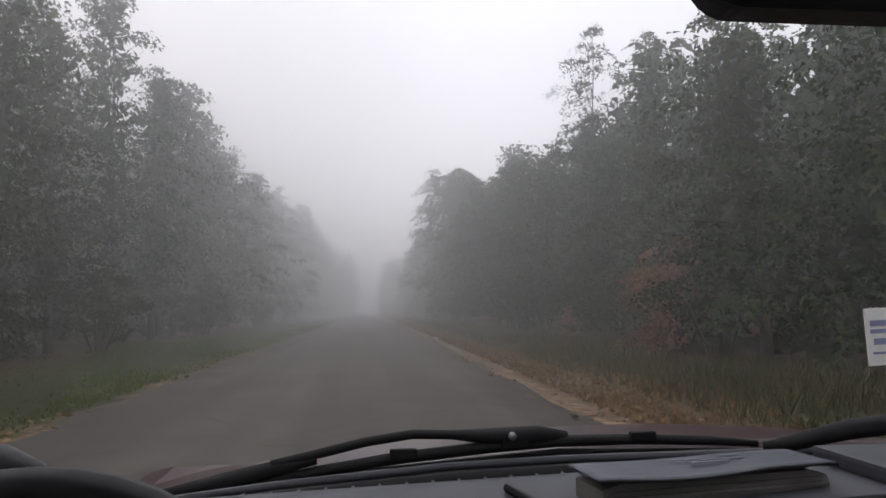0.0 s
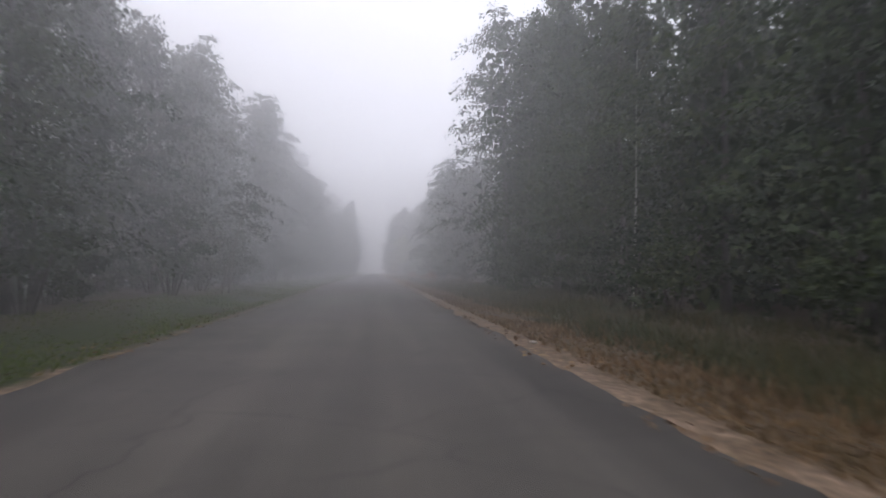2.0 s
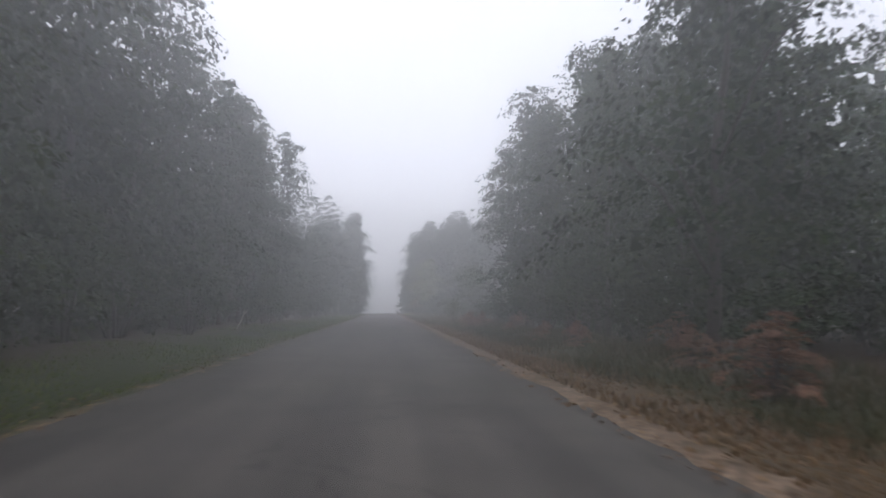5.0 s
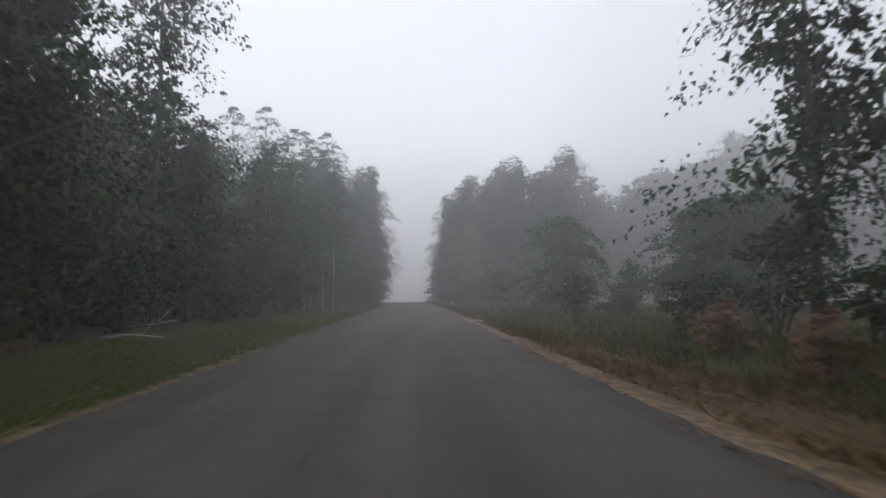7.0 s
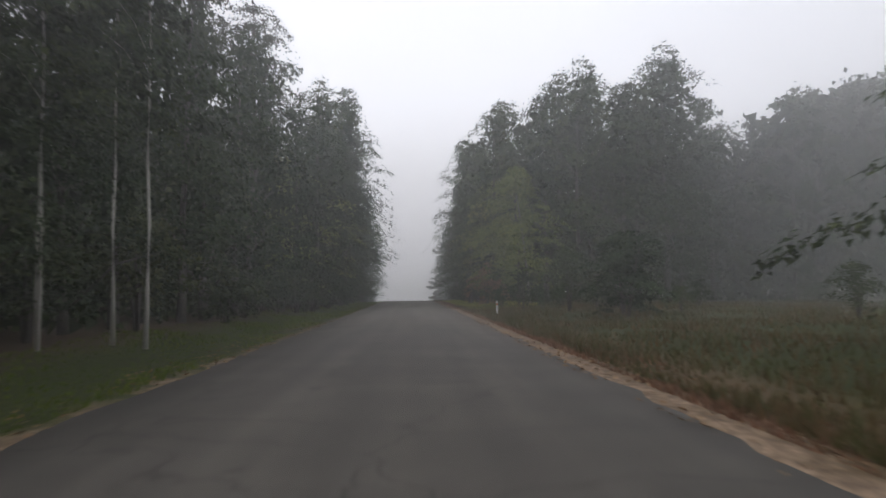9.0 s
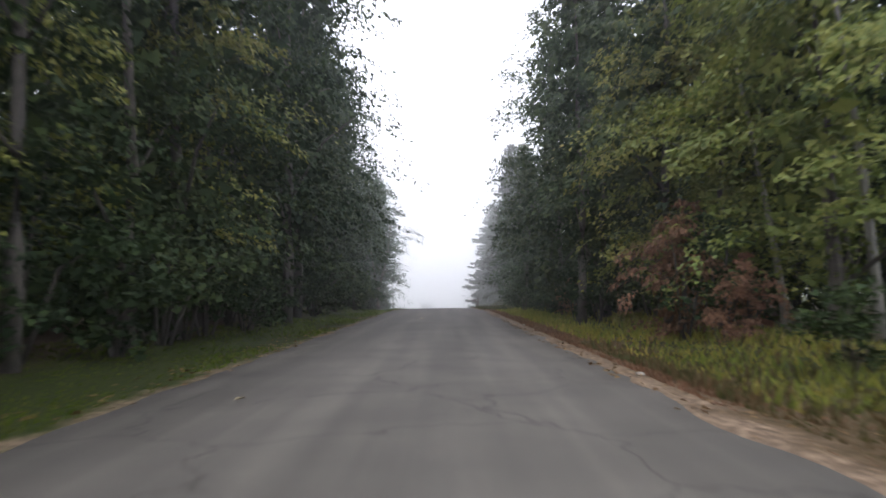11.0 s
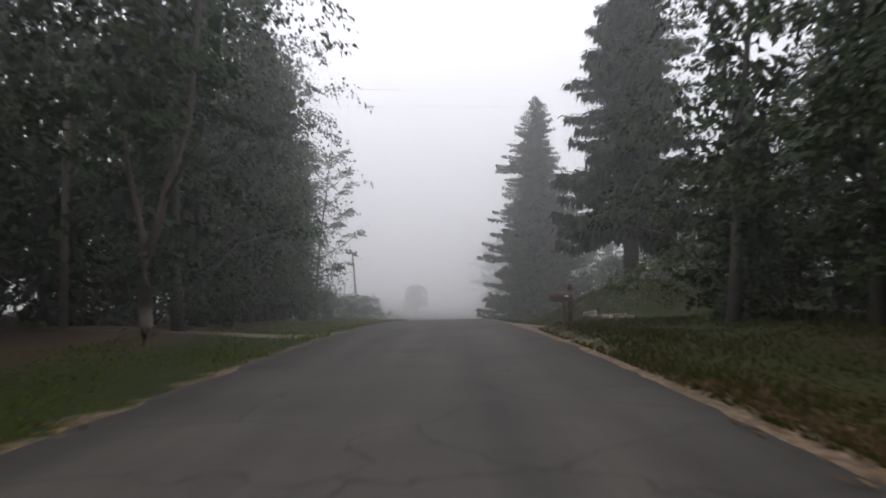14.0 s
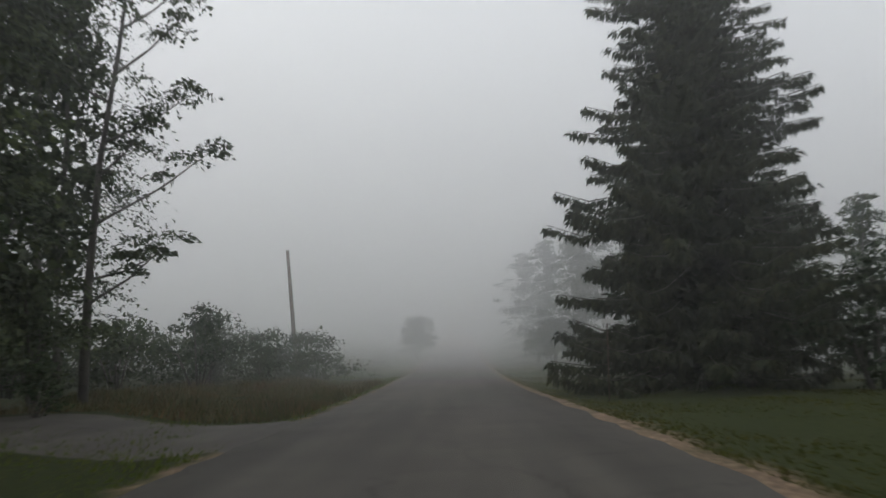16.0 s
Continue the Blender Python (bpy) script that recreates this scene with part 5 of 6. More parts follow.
def dead_wood(x, y, pts, radius, label):
    root = tagged(new("fallen_branch"), label, "branch")
    root.matrix_basis = Matrix.Translation((x, y, float(ground_z(x, y))))
    rod("stick", pts, [radius * (1 - 0.6 * i / (len(pts) - 1)) for i in range(len(pts))], PALE_BARK, root, sides=7)
    a, c = Vector(pts[0]), Vector(pts[-1])
    m = a.lerp(c, 0.6)
    rod("side_branch", [m, m + Vector((0.25, 0.1, 0.28)), m + Vector((0.35, 0.3, 0.5))], [radius * 0.5, radius * 0.35, radius * 0.15], PALE_BARK, root, sides=6)


dead_wood(-7.1, 167, [(-0.9, 0.2, 0.05), (0, 0, 0.16), (1.0, -0.2, 0.1)], 0.06, "bleached fallen branch in the verge grass")
dead_wood(-7.1, 144.8, [(-0.35, 0, -0.1), (0.0, 0.0, 0.5), (0.12, 0, 1.1)], 0.05, "pale broken stick leaning in the verge")
dead_wood(-8.0, 171.5, [(-0.9, 0.2, 0.05), (0, 0.1, 0.14), (0.8, -0.2, 0.3)], 0.05, "bleached fallen branch in the verge grass")


def cut_log(a, c, radius, label):
    """A sawn log: bark and two pale ends."""
    za, zc = float(ground_z(*a)) + radius * 0.8, float(ground_z(*c)) + radius * 0.8
    root = tagged(new("log"), label, "log", "logs on the bank")
    root.matrix_basis = Matrix.Translation((*a, za))
    e = Vector((c[0] - a[0], c[1] - a[1], zc - za))
    d = e.normalized()
    rod("bark", [d * 0.0, e * 0.3, e * 0.7, e], [radius, radius * 1.04, radius * 0.96, radius * 0.94], WOOD_OLD, root, sides=12)
    for p, q in ((d * -0.012, d * 0.004), (e - d * 0.004, e + d * 0.012)):
        rod("cut_end", [p, q], [radius * 0.9, radius * 0.9], CUT_WOOD, root, "pale sawn end", 12)


CUT_WOOD = surface("sawn_wood", (0.36, 0.29, 0.20), (0.58, 0.49, 0.37), 0.8, 9, 60, 0.2)
cut_log((6.25, 323.9), (7.35, 322.9), 0.06, "long weathered log lying on the grassy bank")
cut_log((6.12, 324.7), (6.5, 324.35), 0.09, "short sawn log with a pale end on the bank")
cut_log((6.2, 324.25), (6.42, 323.95), 0.06, "thin broken log piece on the bank")
cut_log((6.75, 322.75), (6.6, 323.1), 0.11, "thick short sawn log on the bank")
cut_log((7.0, 322.55), (7.5, 322.35), 0.075, "weathered log at the foot of the bank")


# ---------------------------------------------------------------- the car at the start of the road
VINYL = surface("blue_grey_vinyl", (0.034, 0.036, 0.044), (0.052, 0.055, 0.066), 0.55, 8, 220, 0.04)
VINYL_DARK = surface("dark_vinyl", (0.005, 0.005, 0.006), (0.010, 0.010, 0.012), 0.5, 8, 200, 0.02, spec=0.25)
RUBBER = surface("wiper_rubber", (0.006, 0.006, 0.0065), (0.013, 0.013, 0.014), 0.65, 10, 80, 0.03, spec=0.2)
PAINT = surface("dark_red_paint", (0.026, 0.005, 0.007), (0.042, 0.007, 0.010), 0.28, 3, 60, 0.0)
PAPER = surface("book_pages", (0.12, 0.112, 0.10), (0.20, 0.19, 0.172), 0.8, 20, 300, 0.05)
COVER = surface("dark_blue_cover", (0.035, 0.04, 0.055), (0.06, 0.068, 0.09), 0.45, 12, 120, 0.03)
CAMO = surface("mottled_label", (0.03, 0.035, 0.04), (0.32, 0.35, 0.37), 0.5, 38, 160, 0.1)
GILT = surface("worn_print", (0.16, 0.17, 0.19), (0.24, 0.25, 0.28), 0.5, 30, 80, 0.0)


def sheet(name, xs_, ys_, zf, material, parent, thick=0.02, label=""):
    """A curved panel with thickness."""
    nx, ny = len(xs_), len(ys_)
    bm = bmesh.new()
    top = [[bm.verts.new((x, yy, zf(x, yy))) for x in xs_] for yy in ys_]
    low = [[bm.verts.new((x, yy, zf(x, yy) - thick)) for x in xs_] for yy in ys_]
    for j in range(ny - 1):
        for i in range(nx - 1):
            bm.faces.new((top[j][i], top[j][i + 1], top[j + 1][i + 1], top[j + 1][i]))
            bm.faces.new((low[j][i], low[j + 1][i], low[j + 1][i + 1], low[j][i + 1]))
    for j in range(ny - 1):
        bm.faces.new((top[j][0], top[j + 1][0], low[j + 1][0], low[j][0]))
        bm.faces.new((top[j][-1], low[j][-1], low[j + 1][-1], top[j + 1][-1]))
    for i in range(nx - 1):
        bm.faces.new((top[0][i], low[0][i], low[0][i + 1], top[0][i + 1]))
        bm.faces.new((top[-1][i], top[-1][i + 1], low[-1][i + 1], low[-1][i]))
    return part(name, bm, material, parent, label, smooth=True)


def ring(name, centre, radius, tube_r, tilt, material, parent, n=48, m=10):
    vs, fs = [], []
    rot = Matrix.Rotation(radians(tilt), 4, "X")
    for i in range(n):
        a = 2 * math.pi * i / n
        for k in range(m):
            b = 2 * math.pi * k / m
            q = radius + tube_r * math.cos(b)
            vs.append(Vector(centre) + rot @ Vector((q * math.cos(a), tube_r * math.sin(b), q * math.sin(a))))
    for i in range(n):
        for k in range(m):
            fs.append((i * m + k, ((i + 1) % n) * m + k, ((i + 1) % n) * m + (k + 1) % m, i * m + (k + 1) % m))
    return part_mesh(name, indexed_mesh(name, vs, fs, material), parent)


def car():
    """The front of the car that the view starts in: dashboard, wheel, wipers, hood and mirror."""
    root = tagged(new("car"), "dark red car with a blue-grey dashboard and parked wipers", "car")
    root.matrix_basis = Matrix.Identity(4)
    # dashboard, rolled down towards the seats, with a low hood over the dials
    def dash_z(x, yy):
        z = 1.017 + 0.037 * x + 0.05 * (1 - sstep(0.10, 0.24, x)) * (1 - sstep(0.86, 0.98, yy))
        return float(z - 0.28 * max(0.0, 0.72 - yy) ** 1.2 * 4)

    def base_z(x):
        return float(np.interp(x, (-0.1, 0.21, 0.37, 0.62, 0.79, 1.04, 1.5), (0.985, 1.010, 1.028, 1.048, 1.054, 1.056, 1.056)))
    sheet("dashboard", np.linspace(-0.2, 1.55, 40), np.concatenate([np.linspace(0.56, 0.72, 8), np.linspace(0.74, 0.98, 14)]), dash_z, VINYL, root, 0.05)
    slot = sheet("vent_slot", np.linspace(-0.1, 1.45, 30), np.linspace(0.984, 1.03, 3), lambda x, yy: dash_z(x, 0.98) - 0.022, BLACK, root, 0.03)
    for i in range(16):
        x = 0.34 + 0.036 * i
        box("slat", (0.004, 0.036, 0.012), (x, 1.008, dash_z(x, 0.98) - 0.014), VINYL, slot, bevel=0)
    sheet("vent_bezel", np.linspace(-0.1, 1.45, 40), np.linspace(1.034, 1.05, 3), lambda x, yy: base_z(x) - 0.010, VINYL_DARK, root, 0.03)
    sheet("base_trim", np.linspace(-0.1, 1.45, 40), np.linspace(1.053, 1.064, 3), lambda x, yy: base_z(x) - 0.001, VINYL, root, 0.012, "pale rubber lip of the glass")
    # shallow tray for papers
    tray = sheet("tray_rim", np.linspace(0.69, 1.42, 20), np.linspace(0.735, 0.75, 3), lambda x, yy: dash_z(x, yy) + 0.006, VINYL_DARK, root, 0.012)
    rod("tray_edge", [(x, yy, dash_z(x, yy) + 0.006) for x, yy in ((0.672, 0.90), (0.69, 0.82), (0.70, 0.76), (0.73, 0.742), (1.42, 0.742))], [0.006] * 5, VINYL_DARK, tray, sides=6)
    box("tray_side", (0.36, 0.16, 0.02), (1.28, 0.88, 1.068), VINYL, tray)
    # cowl and hood
    sheet("cowl", np.linspace(-0.15, 1.5, 30), np.linspace(1.07, 1.19, 5), lambda x, yy: base_z(x) - 0.022 - 0.12 * (yy - 1.05), BLACK, root, 0.03)
    def hood_z(x, yy):
        return 1.031 - 0.10 * (x - 1.08) ** 2 - 0.09 * (yy - 1.3) - 0.25 * max(0, yy - 1.6) ** 2 + 0.008 * math.exp(-((x - 0.15) / 0.08) ** 2)
    sheet("hood", np.linspace(-0.12, 1.52, 40), np.linspace(1.2, 2.2, 18), hood_z, PAINT, root, 0.03, "dark red painted hood")
    # lower front end on its two wheels
    box("front_end", (1.6, 1.0, 0.42), (0.7, 1.7, 0.63), PAINT, root, bevel=0.08)
    box("bulkhead", (1.6, 0.3, 0.55), (0.7, 1.02, 0.70), BLACK, root, bevel=0.03)
    for x in (-0.03, 1.37):
        wheel = rod("wheel", [(x - 0.1, 1.75, 0.33), (x - 0.08, 1.75, 0.33), (x + 0.08, 1.75, 0.33), (x + 0.1, 1.75, 0.33)], [0.28, 0.31, 0.31, 0.28], RUBBER, root, "black tyre", 24)
        rod("rim", [(x - 0.105, 1.75, 0.33), (x + 0.105, 1.75, 0.33)], [0.19, 0.19], METAL, wheel, "steel rim", 20)
    # unseen cabin, added to shade the dashboard: floor, doors, roof, tail on the rear wheels
    box("floor_pan", (1.62, 2.9, 0.08), (0.67, -0.45, 0.36), BLACK, root, bevel=0.02)
    sheet("roof", np.linspace(-0.14, 1.48, 16), np.linspace(-1.55, 0.40, 14), lambda x, yy: 1.725 - 0.06 * ((x - 0.67) / 0.8) ** 2 - 0.05 * max(0, -0.6 - yy) ** 2 - 0.05 * max(0, yy) ** 2, PAINT, root, 0.03, "unseen dark red roof that shades the dashboard")
    for x, s in ((-0.215, 1), (1.555, -1)):
        for y0, y1 in ((-0.48, 1.12), (-1.45, -0.52)):
            door = box("door", (0.07, y1 - y0, 0.66), (x, (y0 + y1) / 2, 0.70), PAINT, root, "dark red door", 0.02)
            box("handle", (0.03, 0.16, 0.025), (x - 0.045 * s, y0 + 0.2, 0.93), BLACK, door)
            box("arm_trim", (0.02, y1 - y0 - 0.1, 0.3), (x + 0.042 * s, (y0 + y1) / 2, 0.78), VINYL_DARK, door)
        rod("centre_pillar", [(x, -0.5, 1.0), (x + 0.09 * s, -0.5, 1.68)], [0.035, 0.03], PAINT, root)
        rod("rear_pillar", [(x, -1.5, 1.0), (x + 0.09 * s, -1.45, 1.62)], [0.06, 0.05], PAINT, root)
        rod("roof_rail", [(x + 0.08 * s, 0.38, 1.66), (x + 0.08 * s, -0.5, 1.68), (x + 0.08 * s, -1.48, 1.64)], [0.028, 0.028, 0.03], PAINT, root)
        wheel = rod("wheel", [(x - 0.02 * s + 0.1 * s, -1.1, 0.33), (x + 0.06 * s + 0.1 * s, -1.1, 0.33), (x + 0.16 * s + 0.1 * s, -1.1, 0.33)], [0.29, 0.31, 0.29], RUBBER, root, "black tyre", 24)
        rod("rim", [(x + 0.075 * s, -1.1, 0.33), (x + 0.265 * s, -1.1, 0.33)], [0.19, 0.19], METAL, wheel, "steel rim", 20)
    box("tail", (1.62, 0.5, 0.7), (0.67, -1.70, 0.75), PAINT, root, bevel=0.08)
    sheet("headliner", np.linspace(-0.10, 1.44, 12), np.linspace(-1.5, 0.36, 10), lambda x, yy: 1.680 - 0.05 * ((x - 0.67) / 0.8) ** 2 - 0.05 * max(0, -0.6 - yy) ** 2 - 0.05 * max(0, yy) ** 2, VINYL, root, 0.01, "grey cloth headliner")
    for x in (0.28, 1.06):
        seat = box("seat", (0.5, 0.5, 0.2), (x, -0.35, 0.55), VINYL_DARK, root, bevel=0.05)
        box("backrest", (0.48, 0.14, 0.62), (x, -0.64, 0.93), VINYL_DARK, seat, bevel=0.05, turn=(12, 0, 0))
        box("headrest", (0.26, 0.09, 0.17), (x, -0.74, 1.36), VINYL_DARK, seat, bevel=0.04)
    # windscreen frame with the mirror
    for x, s in ((-0.22, 1), (1.56, -1)):
        rod("pillar", [(x, 1.12, 0.98), (x + 0.05 * s, 0.75, 1.32), (x + 0.09 * s, 0.38, 1.64)], [0.035, 0.033, 0.035], VINYL_DARK, root)
    rod("header", [(-0.13, 0.38, 1.65), (0.67, 0.35, 1.69), (1.47, 0.38, 1.65)], [0.03, 0.03, 0.03], VINYL_DARK, root)
    bm = bmesh.new()
    w, h, rr = 0.13, 0.042, 0.03
    rim = [(sx * (w - rr) + rr * math.cos(a), sz * (h - rr) + rr * math.sin(a)) for sx, sz, a0 in ((1, 1, 0), (-1, 1, 90), (-1, -1, 180), (1, -1, 270)) for a in np.radians(np.linspace(a0, a0 + 90, 7))]
    rings = [[bm.verts.new((0.852 + u * k, yy, 1.503 + v * k)) for u, v in rim] for k, yy in ((0.94, 0.445), (1.0, 0.45), (1.0, 0.475), (0.8, 0.495))]
    for p, q in zip(rings, rings[1:]):
        for i in range(len(p)):
            bm.faces.new((p[i], p[(i + 1) % len(p)], q[(i + 1) % len(p)], q[i]))
    bm.faces.new(list(reversed(rings[0])))
    bm.faces.new(rings[-1])
    bmesh.ops.recalc_face_normals(bm, faces=bm.faces[:])
    mirror = part("mirror", bm, BLACK, root, "black rear-view mirror")
    rod("stalk", [(0.845, 0.47, 1.52), (0.82, 0.42, 1.6), (0.80, 0.36, 1.68)], [0.012, 0.012, 0.016], BLACK, mirror)
    # steering wheel
    wheel = ring("steering_wheel", (0.285, 0.445, 0.964), 0.196, 0.0165, -22, VINYL_DARK, root)
    rod("hub", [(0.285, 0.50, 0.965), (0.285, 0.47, 0.975), (0.285, 0.455, 0.98)], [0.07, 0.075, 0.05], VINYL_DARK, wheel, sides=20)
    for a in (200, 340, 270):
        c, s = math.cos(radians(a)), math.sin(radians(a))
        rod("spoke", [(0.285 + 0.06 * c, 0.47, 0.975 + 0.06 * s), (0.285 + 0.19 * c, 0.45, 0.985 + 0.18 * s)], [0.014, 0.012], VINYL_DARK, wheel)
    rod("column", [(0.285, 0.49, 0.96), (0.285, 0.75, 0.88)], [0.045, 0.05], VINYL_DARK, wheel)
    # wipers lying at the foot of the glass
    arm = rod("wiper_arm", [(0.80, 1.105, 1.070), (0.755, 1.10, 1.076), (0.695, 1.10, 1.075), (0.627, 1.10, 1.079), (0.569, 1.10, 1.081), (0.503, 1.10, 1.072), (0.422, 1.10, 1.054), (0.366, 1.10, 1.041)], [0.010, 0.014, 0.013, 0.007, 0.007, 0.007, 0.007, 0.008], RUBBER, root)
    rod("pivot", [(0.715, 1.083, 1.077), (0.715, 1.09, 1.077)], [0.006, 0.006], METAL, arm)
    blade = rod("wiper_blade", [(0.202, 1.10, 0.999), (0.303, 1.10, 1.020), (0.366, 1.10, 1.036), (0.43, 1.10, 1.047)], [0.010, 0.014, 0.011, 0.006], RUBBER, arm)
    rod("blade_rubber", [(0.20, 1.105, 0.992), (0.31, 1.105, 1.010), (0.44, 1.105, 1.034)], [0.006, 0.007, 0.005], BLACK, blade)
    arm2 = rod("wiper_arm", [(1.30, 1.01, 1.100), (1.267, 1.0, 1.098), (1.18, 1.0, 1.090), (1.095, 1.0, 1.073), (1.06, 1.01, 1.066)], [0.014, 0.015, 0.014, 0.011, 0.008], RUBBER, root)
    blade2 = rod("wiper_blade", [(0.334, 1.10, 1.014), (0.43, 1.10, 1.030), (0.544, 1.10, 1.047), (0.686, 1.10, 1.060), (0.78, 1.10, 1.066), (0.911, 1.10, 1.066), (1.027, 1.10, 1.061), (1.099, 1.10, 1.055)], [0.006, 0.009, 0.009, 0.009, 0.009, 0.008, 0.007, 0.005], RUBBER, arm2)
    for x, z in ((0.555, 1.054), (0.72, 1.066), (0.915, 1.071)):
        box("yoke", (0.04, 0.012, 0.015), (x, 1.094, z), RUBBER, blade2, bevel=0.003)
    rod("blade_rubber", [(0.33, 1.105, 1.002), (0.53, 1.105, 1.030), (0.79, 1.105, 1.050), (1.09, 1.105, 1.044)], [0.005] * 4, BLACK, blade2)


car()


def book():
    """A thick narrow soft-cover book on the dashboard, its cover sagging at the edge."""
    root = tagged(new("book"), "thick dark blue soft-cover book lying on the dashboard", "book")
    root.matrix_basis = pose(0.893, 0.850, 1.042, 0, -0.6, 8.0)
    # page block: its ends lean in and its front edge swells
    bm = bmesh.new()
    rings = []
    for x in np.linspace(-0.142, 0.142, 15):
        e = max(0.0, abs(x) / 0.142 - 0.86) / 0.14
        front, top = -0.036 - 0.004 * math.sin((x + 0.142) * 9), 0.031 - 0.006 * e * e
        rings.append([bm.verts.new((x, yy, z)) for yy, z in ((front, 0.002), (front - 0.003, 0.016), (front + 0.002, top), (0.036, top), (0.036, 0.002))])
    for p, q in zip(rings, rings[1:]):
        for i in range(5):
            bm.faces.new((p[i], p[(i + 1) % 5], q[(i + 1) % 5], q[i]))
    bm.faces.new(rings[0])
    bm.faces.new(list(reversed(rings[-1])))
    bmesh.ops.recalc_face_normals(bm, faces=bm.faces[:])
    pages = part("page_block", bm, PAPER, root, "grey paper pages")
    gap = surface("page_gap", (0.06, 0.055, 0.05), (0.10, 0.09, 0.08), 0.8, 9, 90, 0)
    for i in range(4):
        box("leaf_edge", (0.262, 0.0012, 0.0008), (0.0, -0.0405 - 0.0006 * i, 0.007 + 0.006 * i), gap, pages, bevel=0)

    def cover_z(x, yy):
        sag = 0.0055 * math.sin(min(1.0, max(0.0, (x + 0.14) / 0.2)) * math.pi) * (1.0 if yy < -0.02 else 0.35)
        return 0.0405 - sag - 0.05 * max(0, abs(x) - 0.13)

    sheet("cover", np.linspace(-0.15, 0.15, 22), np.linspace(-0.046, 0.04, 8), cover_z, COVER, root, 0.003, "dark blue cover with worn print")
    rod("cover_edge", [(x, -0.0465, cover_z(x, -0.046) - 0.0012) for x in np.linspace(-0.15, 0.15, 14)], [0.0022] * 14, BLACK, root, "dark curled edge of the cover", 6)
    for w, x, yy in ((0.04, -0.01, 0.012), (0.06, 0.03, 0.004), (0.05, 0.01, -0.006), (0.03, 0.05, 0.02)):
        box("print_line", (w, 0.004, 0.001), (x, yy, 0.0418), GILT, root, bevel=0)


book()


def spray_bottle():
    """A small bottle lying on the instrument hood, its black cap towards the road."""
    root = tagged(new("bottle"), "small mottled grey bottle with a black cap lying on the dashboard", "bottle")
    root.matrix_basis = pose(0.067, 0.80, 1.114, 0, 0, 0)
    rod("body", [(-0.16, 0, 0), (-0.15, 0, 0), (0.018, 0, 0), (0.022, 0, 0)], [0.024, 0.0265, 0.0265, 0.024], CAMO, root, "mottled label with white script bars", 20)
    rod("collar", [(0.022, 0, 0.001), (0.026, 0, 0.001), (0.044, 0, 0), (0.05, 0, -0.002)], [0.024, 0.026, 0.025, 0.019], BLACK, root, "black cap", 18)
    rod("nozzle", [(0.05, 0, -0.003), (0.07, 0, -0.003), (0.105, 0, -0.016), (0.11, 0, -0.018)], [0.020, 0.019, 0.013, 0.009], BLACK, root, "black nozzle", 14)
    for i, w in enumerate((0.03, 0.022)):
        box("print_line", (w, 0.002, 0.008), (-0.06 - 0.05 * i, -0.0262, 0.004), WHITE, root, bevel=0)


spray_bottle()


for o in [*protos, *FINE.values(), light, turning, aspen, pine, white_pine, far_tree, round_tree, *scrub, sumac, field_bush]:
    drop_proto(o)


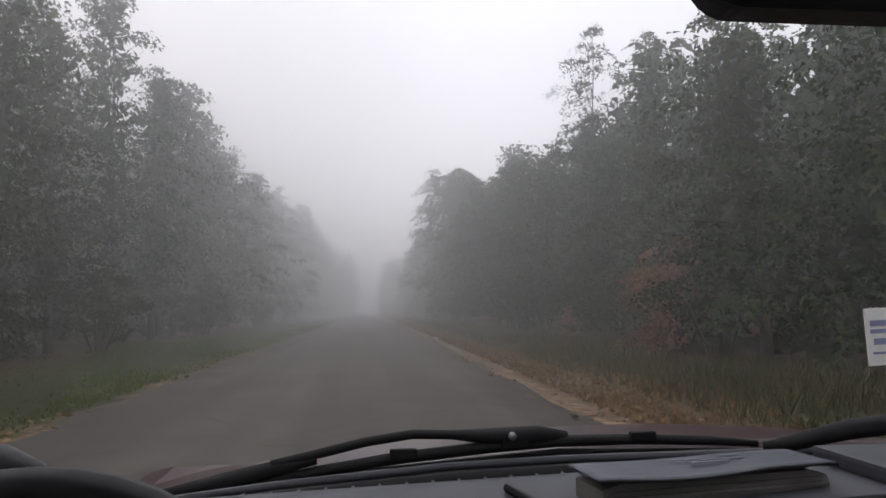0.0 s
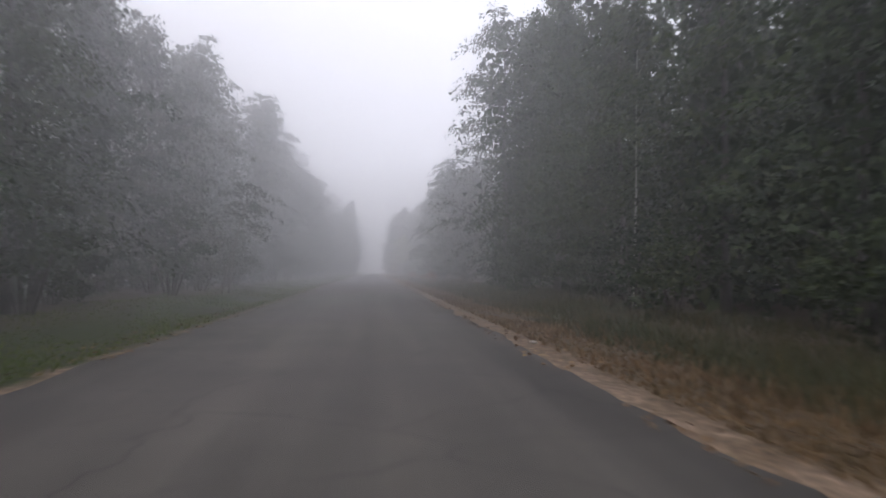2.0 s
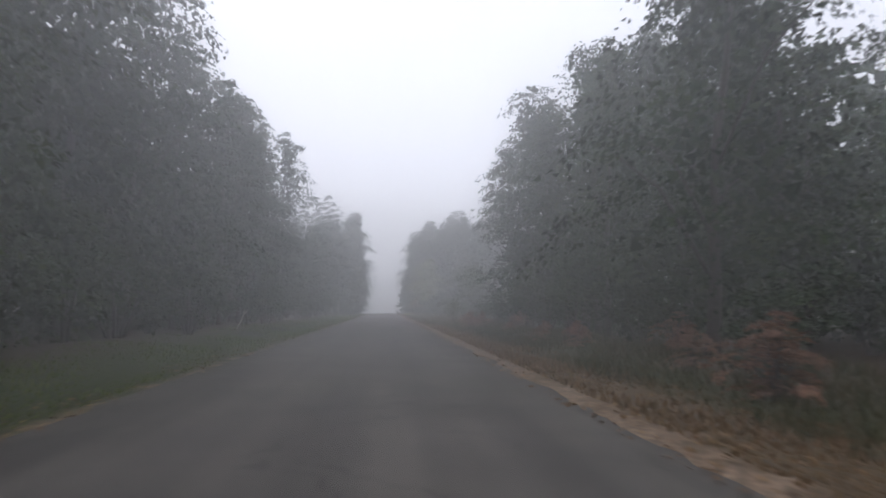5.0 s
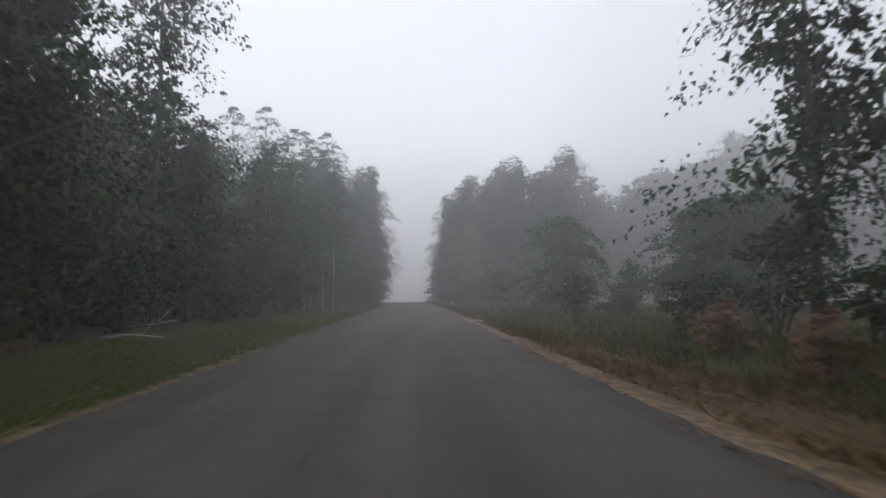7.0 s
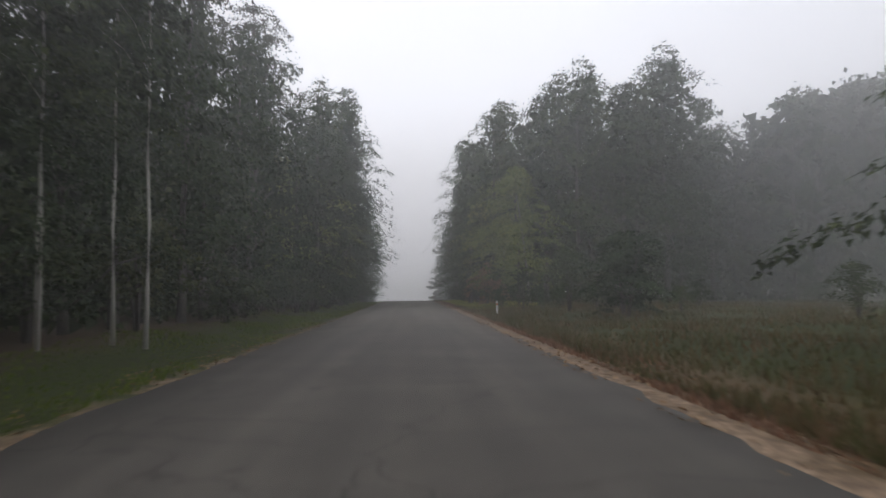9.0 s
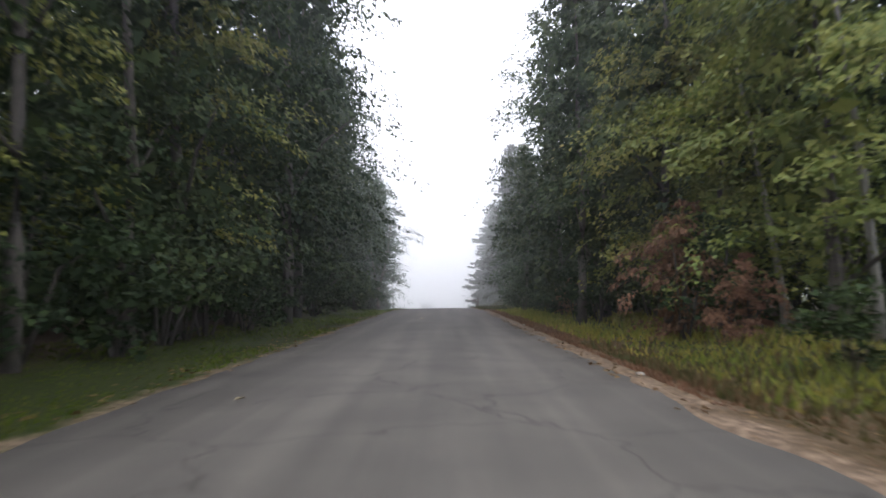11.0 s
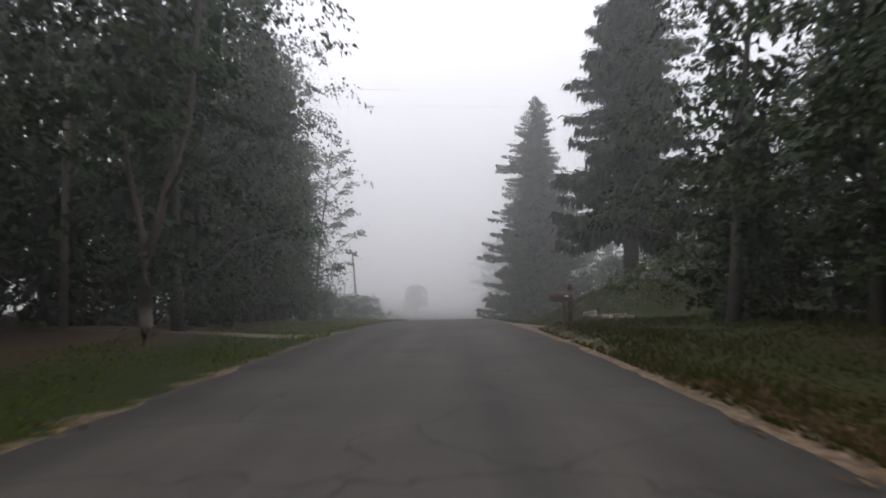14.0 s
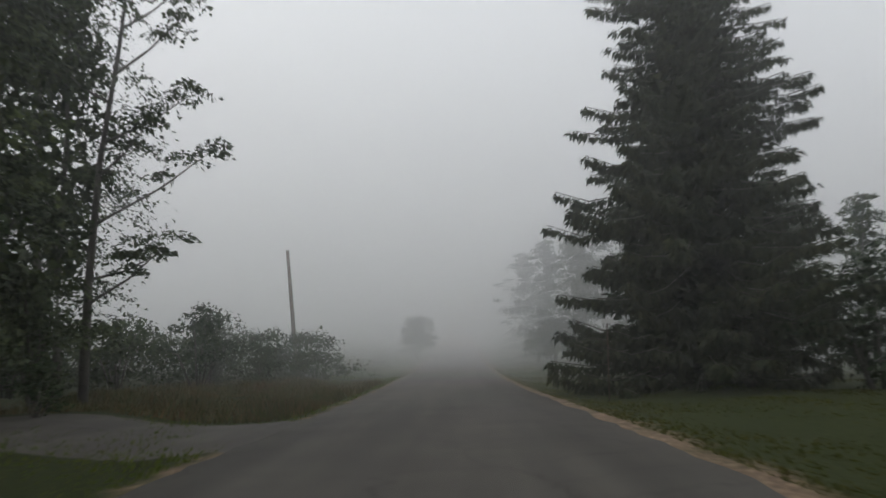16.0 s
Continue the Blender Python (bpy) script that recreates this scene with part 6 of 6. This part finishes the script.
def fog_bank():
    """One body of fog over the whole place, thicker at the start of the road and down in the hollow."""
    bm = bmesh.new()
    bmesh.ops.create_cube(bm, size=1, matrix=Matrix.Translation((0, 400, 16)) @ Matrix.Diagonal((600, 1000, 64, 1)))
    me = bpy.data.meshes.new("fog")
    bm.to_mesh(me)
    bm.free()
    m = bpy.data.materials.new("fog")
    m.use_nodes = True
    n, l = m.node_tree.nodes, m.node_tree.links
    n.remove(n["Principled BSDF"])
    v = n.new("ShaderNodeVolumeScatter")
    v.inputs["Anisotropy"].default_value = 0.72
    co, sep = n.new("ShaderNodeTexCoord"), n.new("ShaderNodeSeparateXYZ")
    l.new(co.outputs["Object"], sep.inputs[0])
    curve = ramp_node(n, [(p, (d, d, d)) for p, d in FOG])
    scale = n.new("ShaderNodeMath")
    scale.operation = "DIVIDE"
    scale.inputs[1].default_value = 500.0
    l.new(sep.outputs[1], scale.inputs[0])
    l.new(scale.outputs[0], curve.inputs[0])
    # at the start of the road it drifts in from the woods on one side
    across, along, share = (n.new("ShaderNodeMapRange") for _ in range(3))
    across.inputs["From Min"].default_value, across.inputs["From Max"].default_value = -11.0, 9.0
    across.inputs["To Min"].default_value, across.inputs["To Max"].default_value = 1.75, 0.36
    along.inputs["From Min"].default_value, along.inputs["From Max"].default_value = 95.0, 150.0
    l.new(sep.outputs[0], across.inputs["Value"])
    l.new(sep.outputs[1], along.inputs["Value"])
    l.new(along.outputs[0], share.inputs["Value"])
    early = n.new("ShaderNodeMapRange")
    early.inputs["From Min"].default_value, early.inputs["From Max"].default_value = 5.0, 45.0
    early.inputs["To Min"].default_value = 1.15
    l.new(sep.outputs[1], early.inputs["Value"])
    l.new(across.outputs[0], early.inputs["To Max"])
    l.new(early.outputs[0], share.inputs["To Min"])
    share.inputs["To Max"].default_value = 1.0
    drift = n.new("ShaderNodeMath")
    drift.operation = "MULTIPLY"
    l.new(curve.outputs[0], drift.inputs[0])
    l.new(share.outputs[0], drift.inputs[1])
    # a bank lies over the back of the open field
    bank = None
    for socket, a, c in ((0, 17.0, 27.0), (1, 196.0, 214.0), (1, 282.0, 266.0)):
        edge = n.new("ShaderNodeMapRange")
        edge.inputs["From Min"].default_value, edge.inputs["From Max"].default_value = a, c
        l.new(sep.outputs[socket], edge.inputs["Value"])
        if bank is None:
            bank = edge.outputs[0]
        else:
            both = n.new("ShaderNodeMath")
            both.operation = "MULTIPLY"
            l.new(bank, both.inputs[0])
            l.new(edge.outputs[0], both.inputs[1])
            bank = both.outputs[0]
    thick = n.new("ShaderNodeMath")
    thick.operation = "MULTIPLY_ADD"
    thick.inputs[1].default_value = 0.012
    l.new(bank, thick.inputs[0])
    l.new(drift.outputs[0], thick.inputs[2])
    l.new(thick.outputs[0], v.inputs["Density"])
    l.new(v.outputs[0], n["Material Output"].inputs["Volume"])
    me.materials.append(m)
    return tagged(new("fog", me), "pale morning fog over the road", "fog", kind="stuff")


# share of 500 m along the road, and how thick the fog is there
FOG = [(0.0, 0.0100), (0.03, 0.0150), (0.06, 0.0125), (0.10, 0.0125), (0.13, 0.0165), (0.16, 0.0170), (0.195, 0.0160), (0.215, 0.0180), (0.245, 0.0180), (0.262, 0.0075), (0.30, 0.0068),
       (0.40, 0.0062), (0.44, 0.0055), (0.465, 0.0017), (0.56, 0.0017), (0.60, 0.0026), (0.618, 0.0058), (0.635, 0.0072), (0.66, 0.0064), (0.676, 0.0036), (0.70, 0.0042), (0.725, 0.0056), (0.745, 0.0140), (0.785, 0.0300), (1.0, 0.0350)]
fog_bank()
scene.cycles.volume_bounces = 8
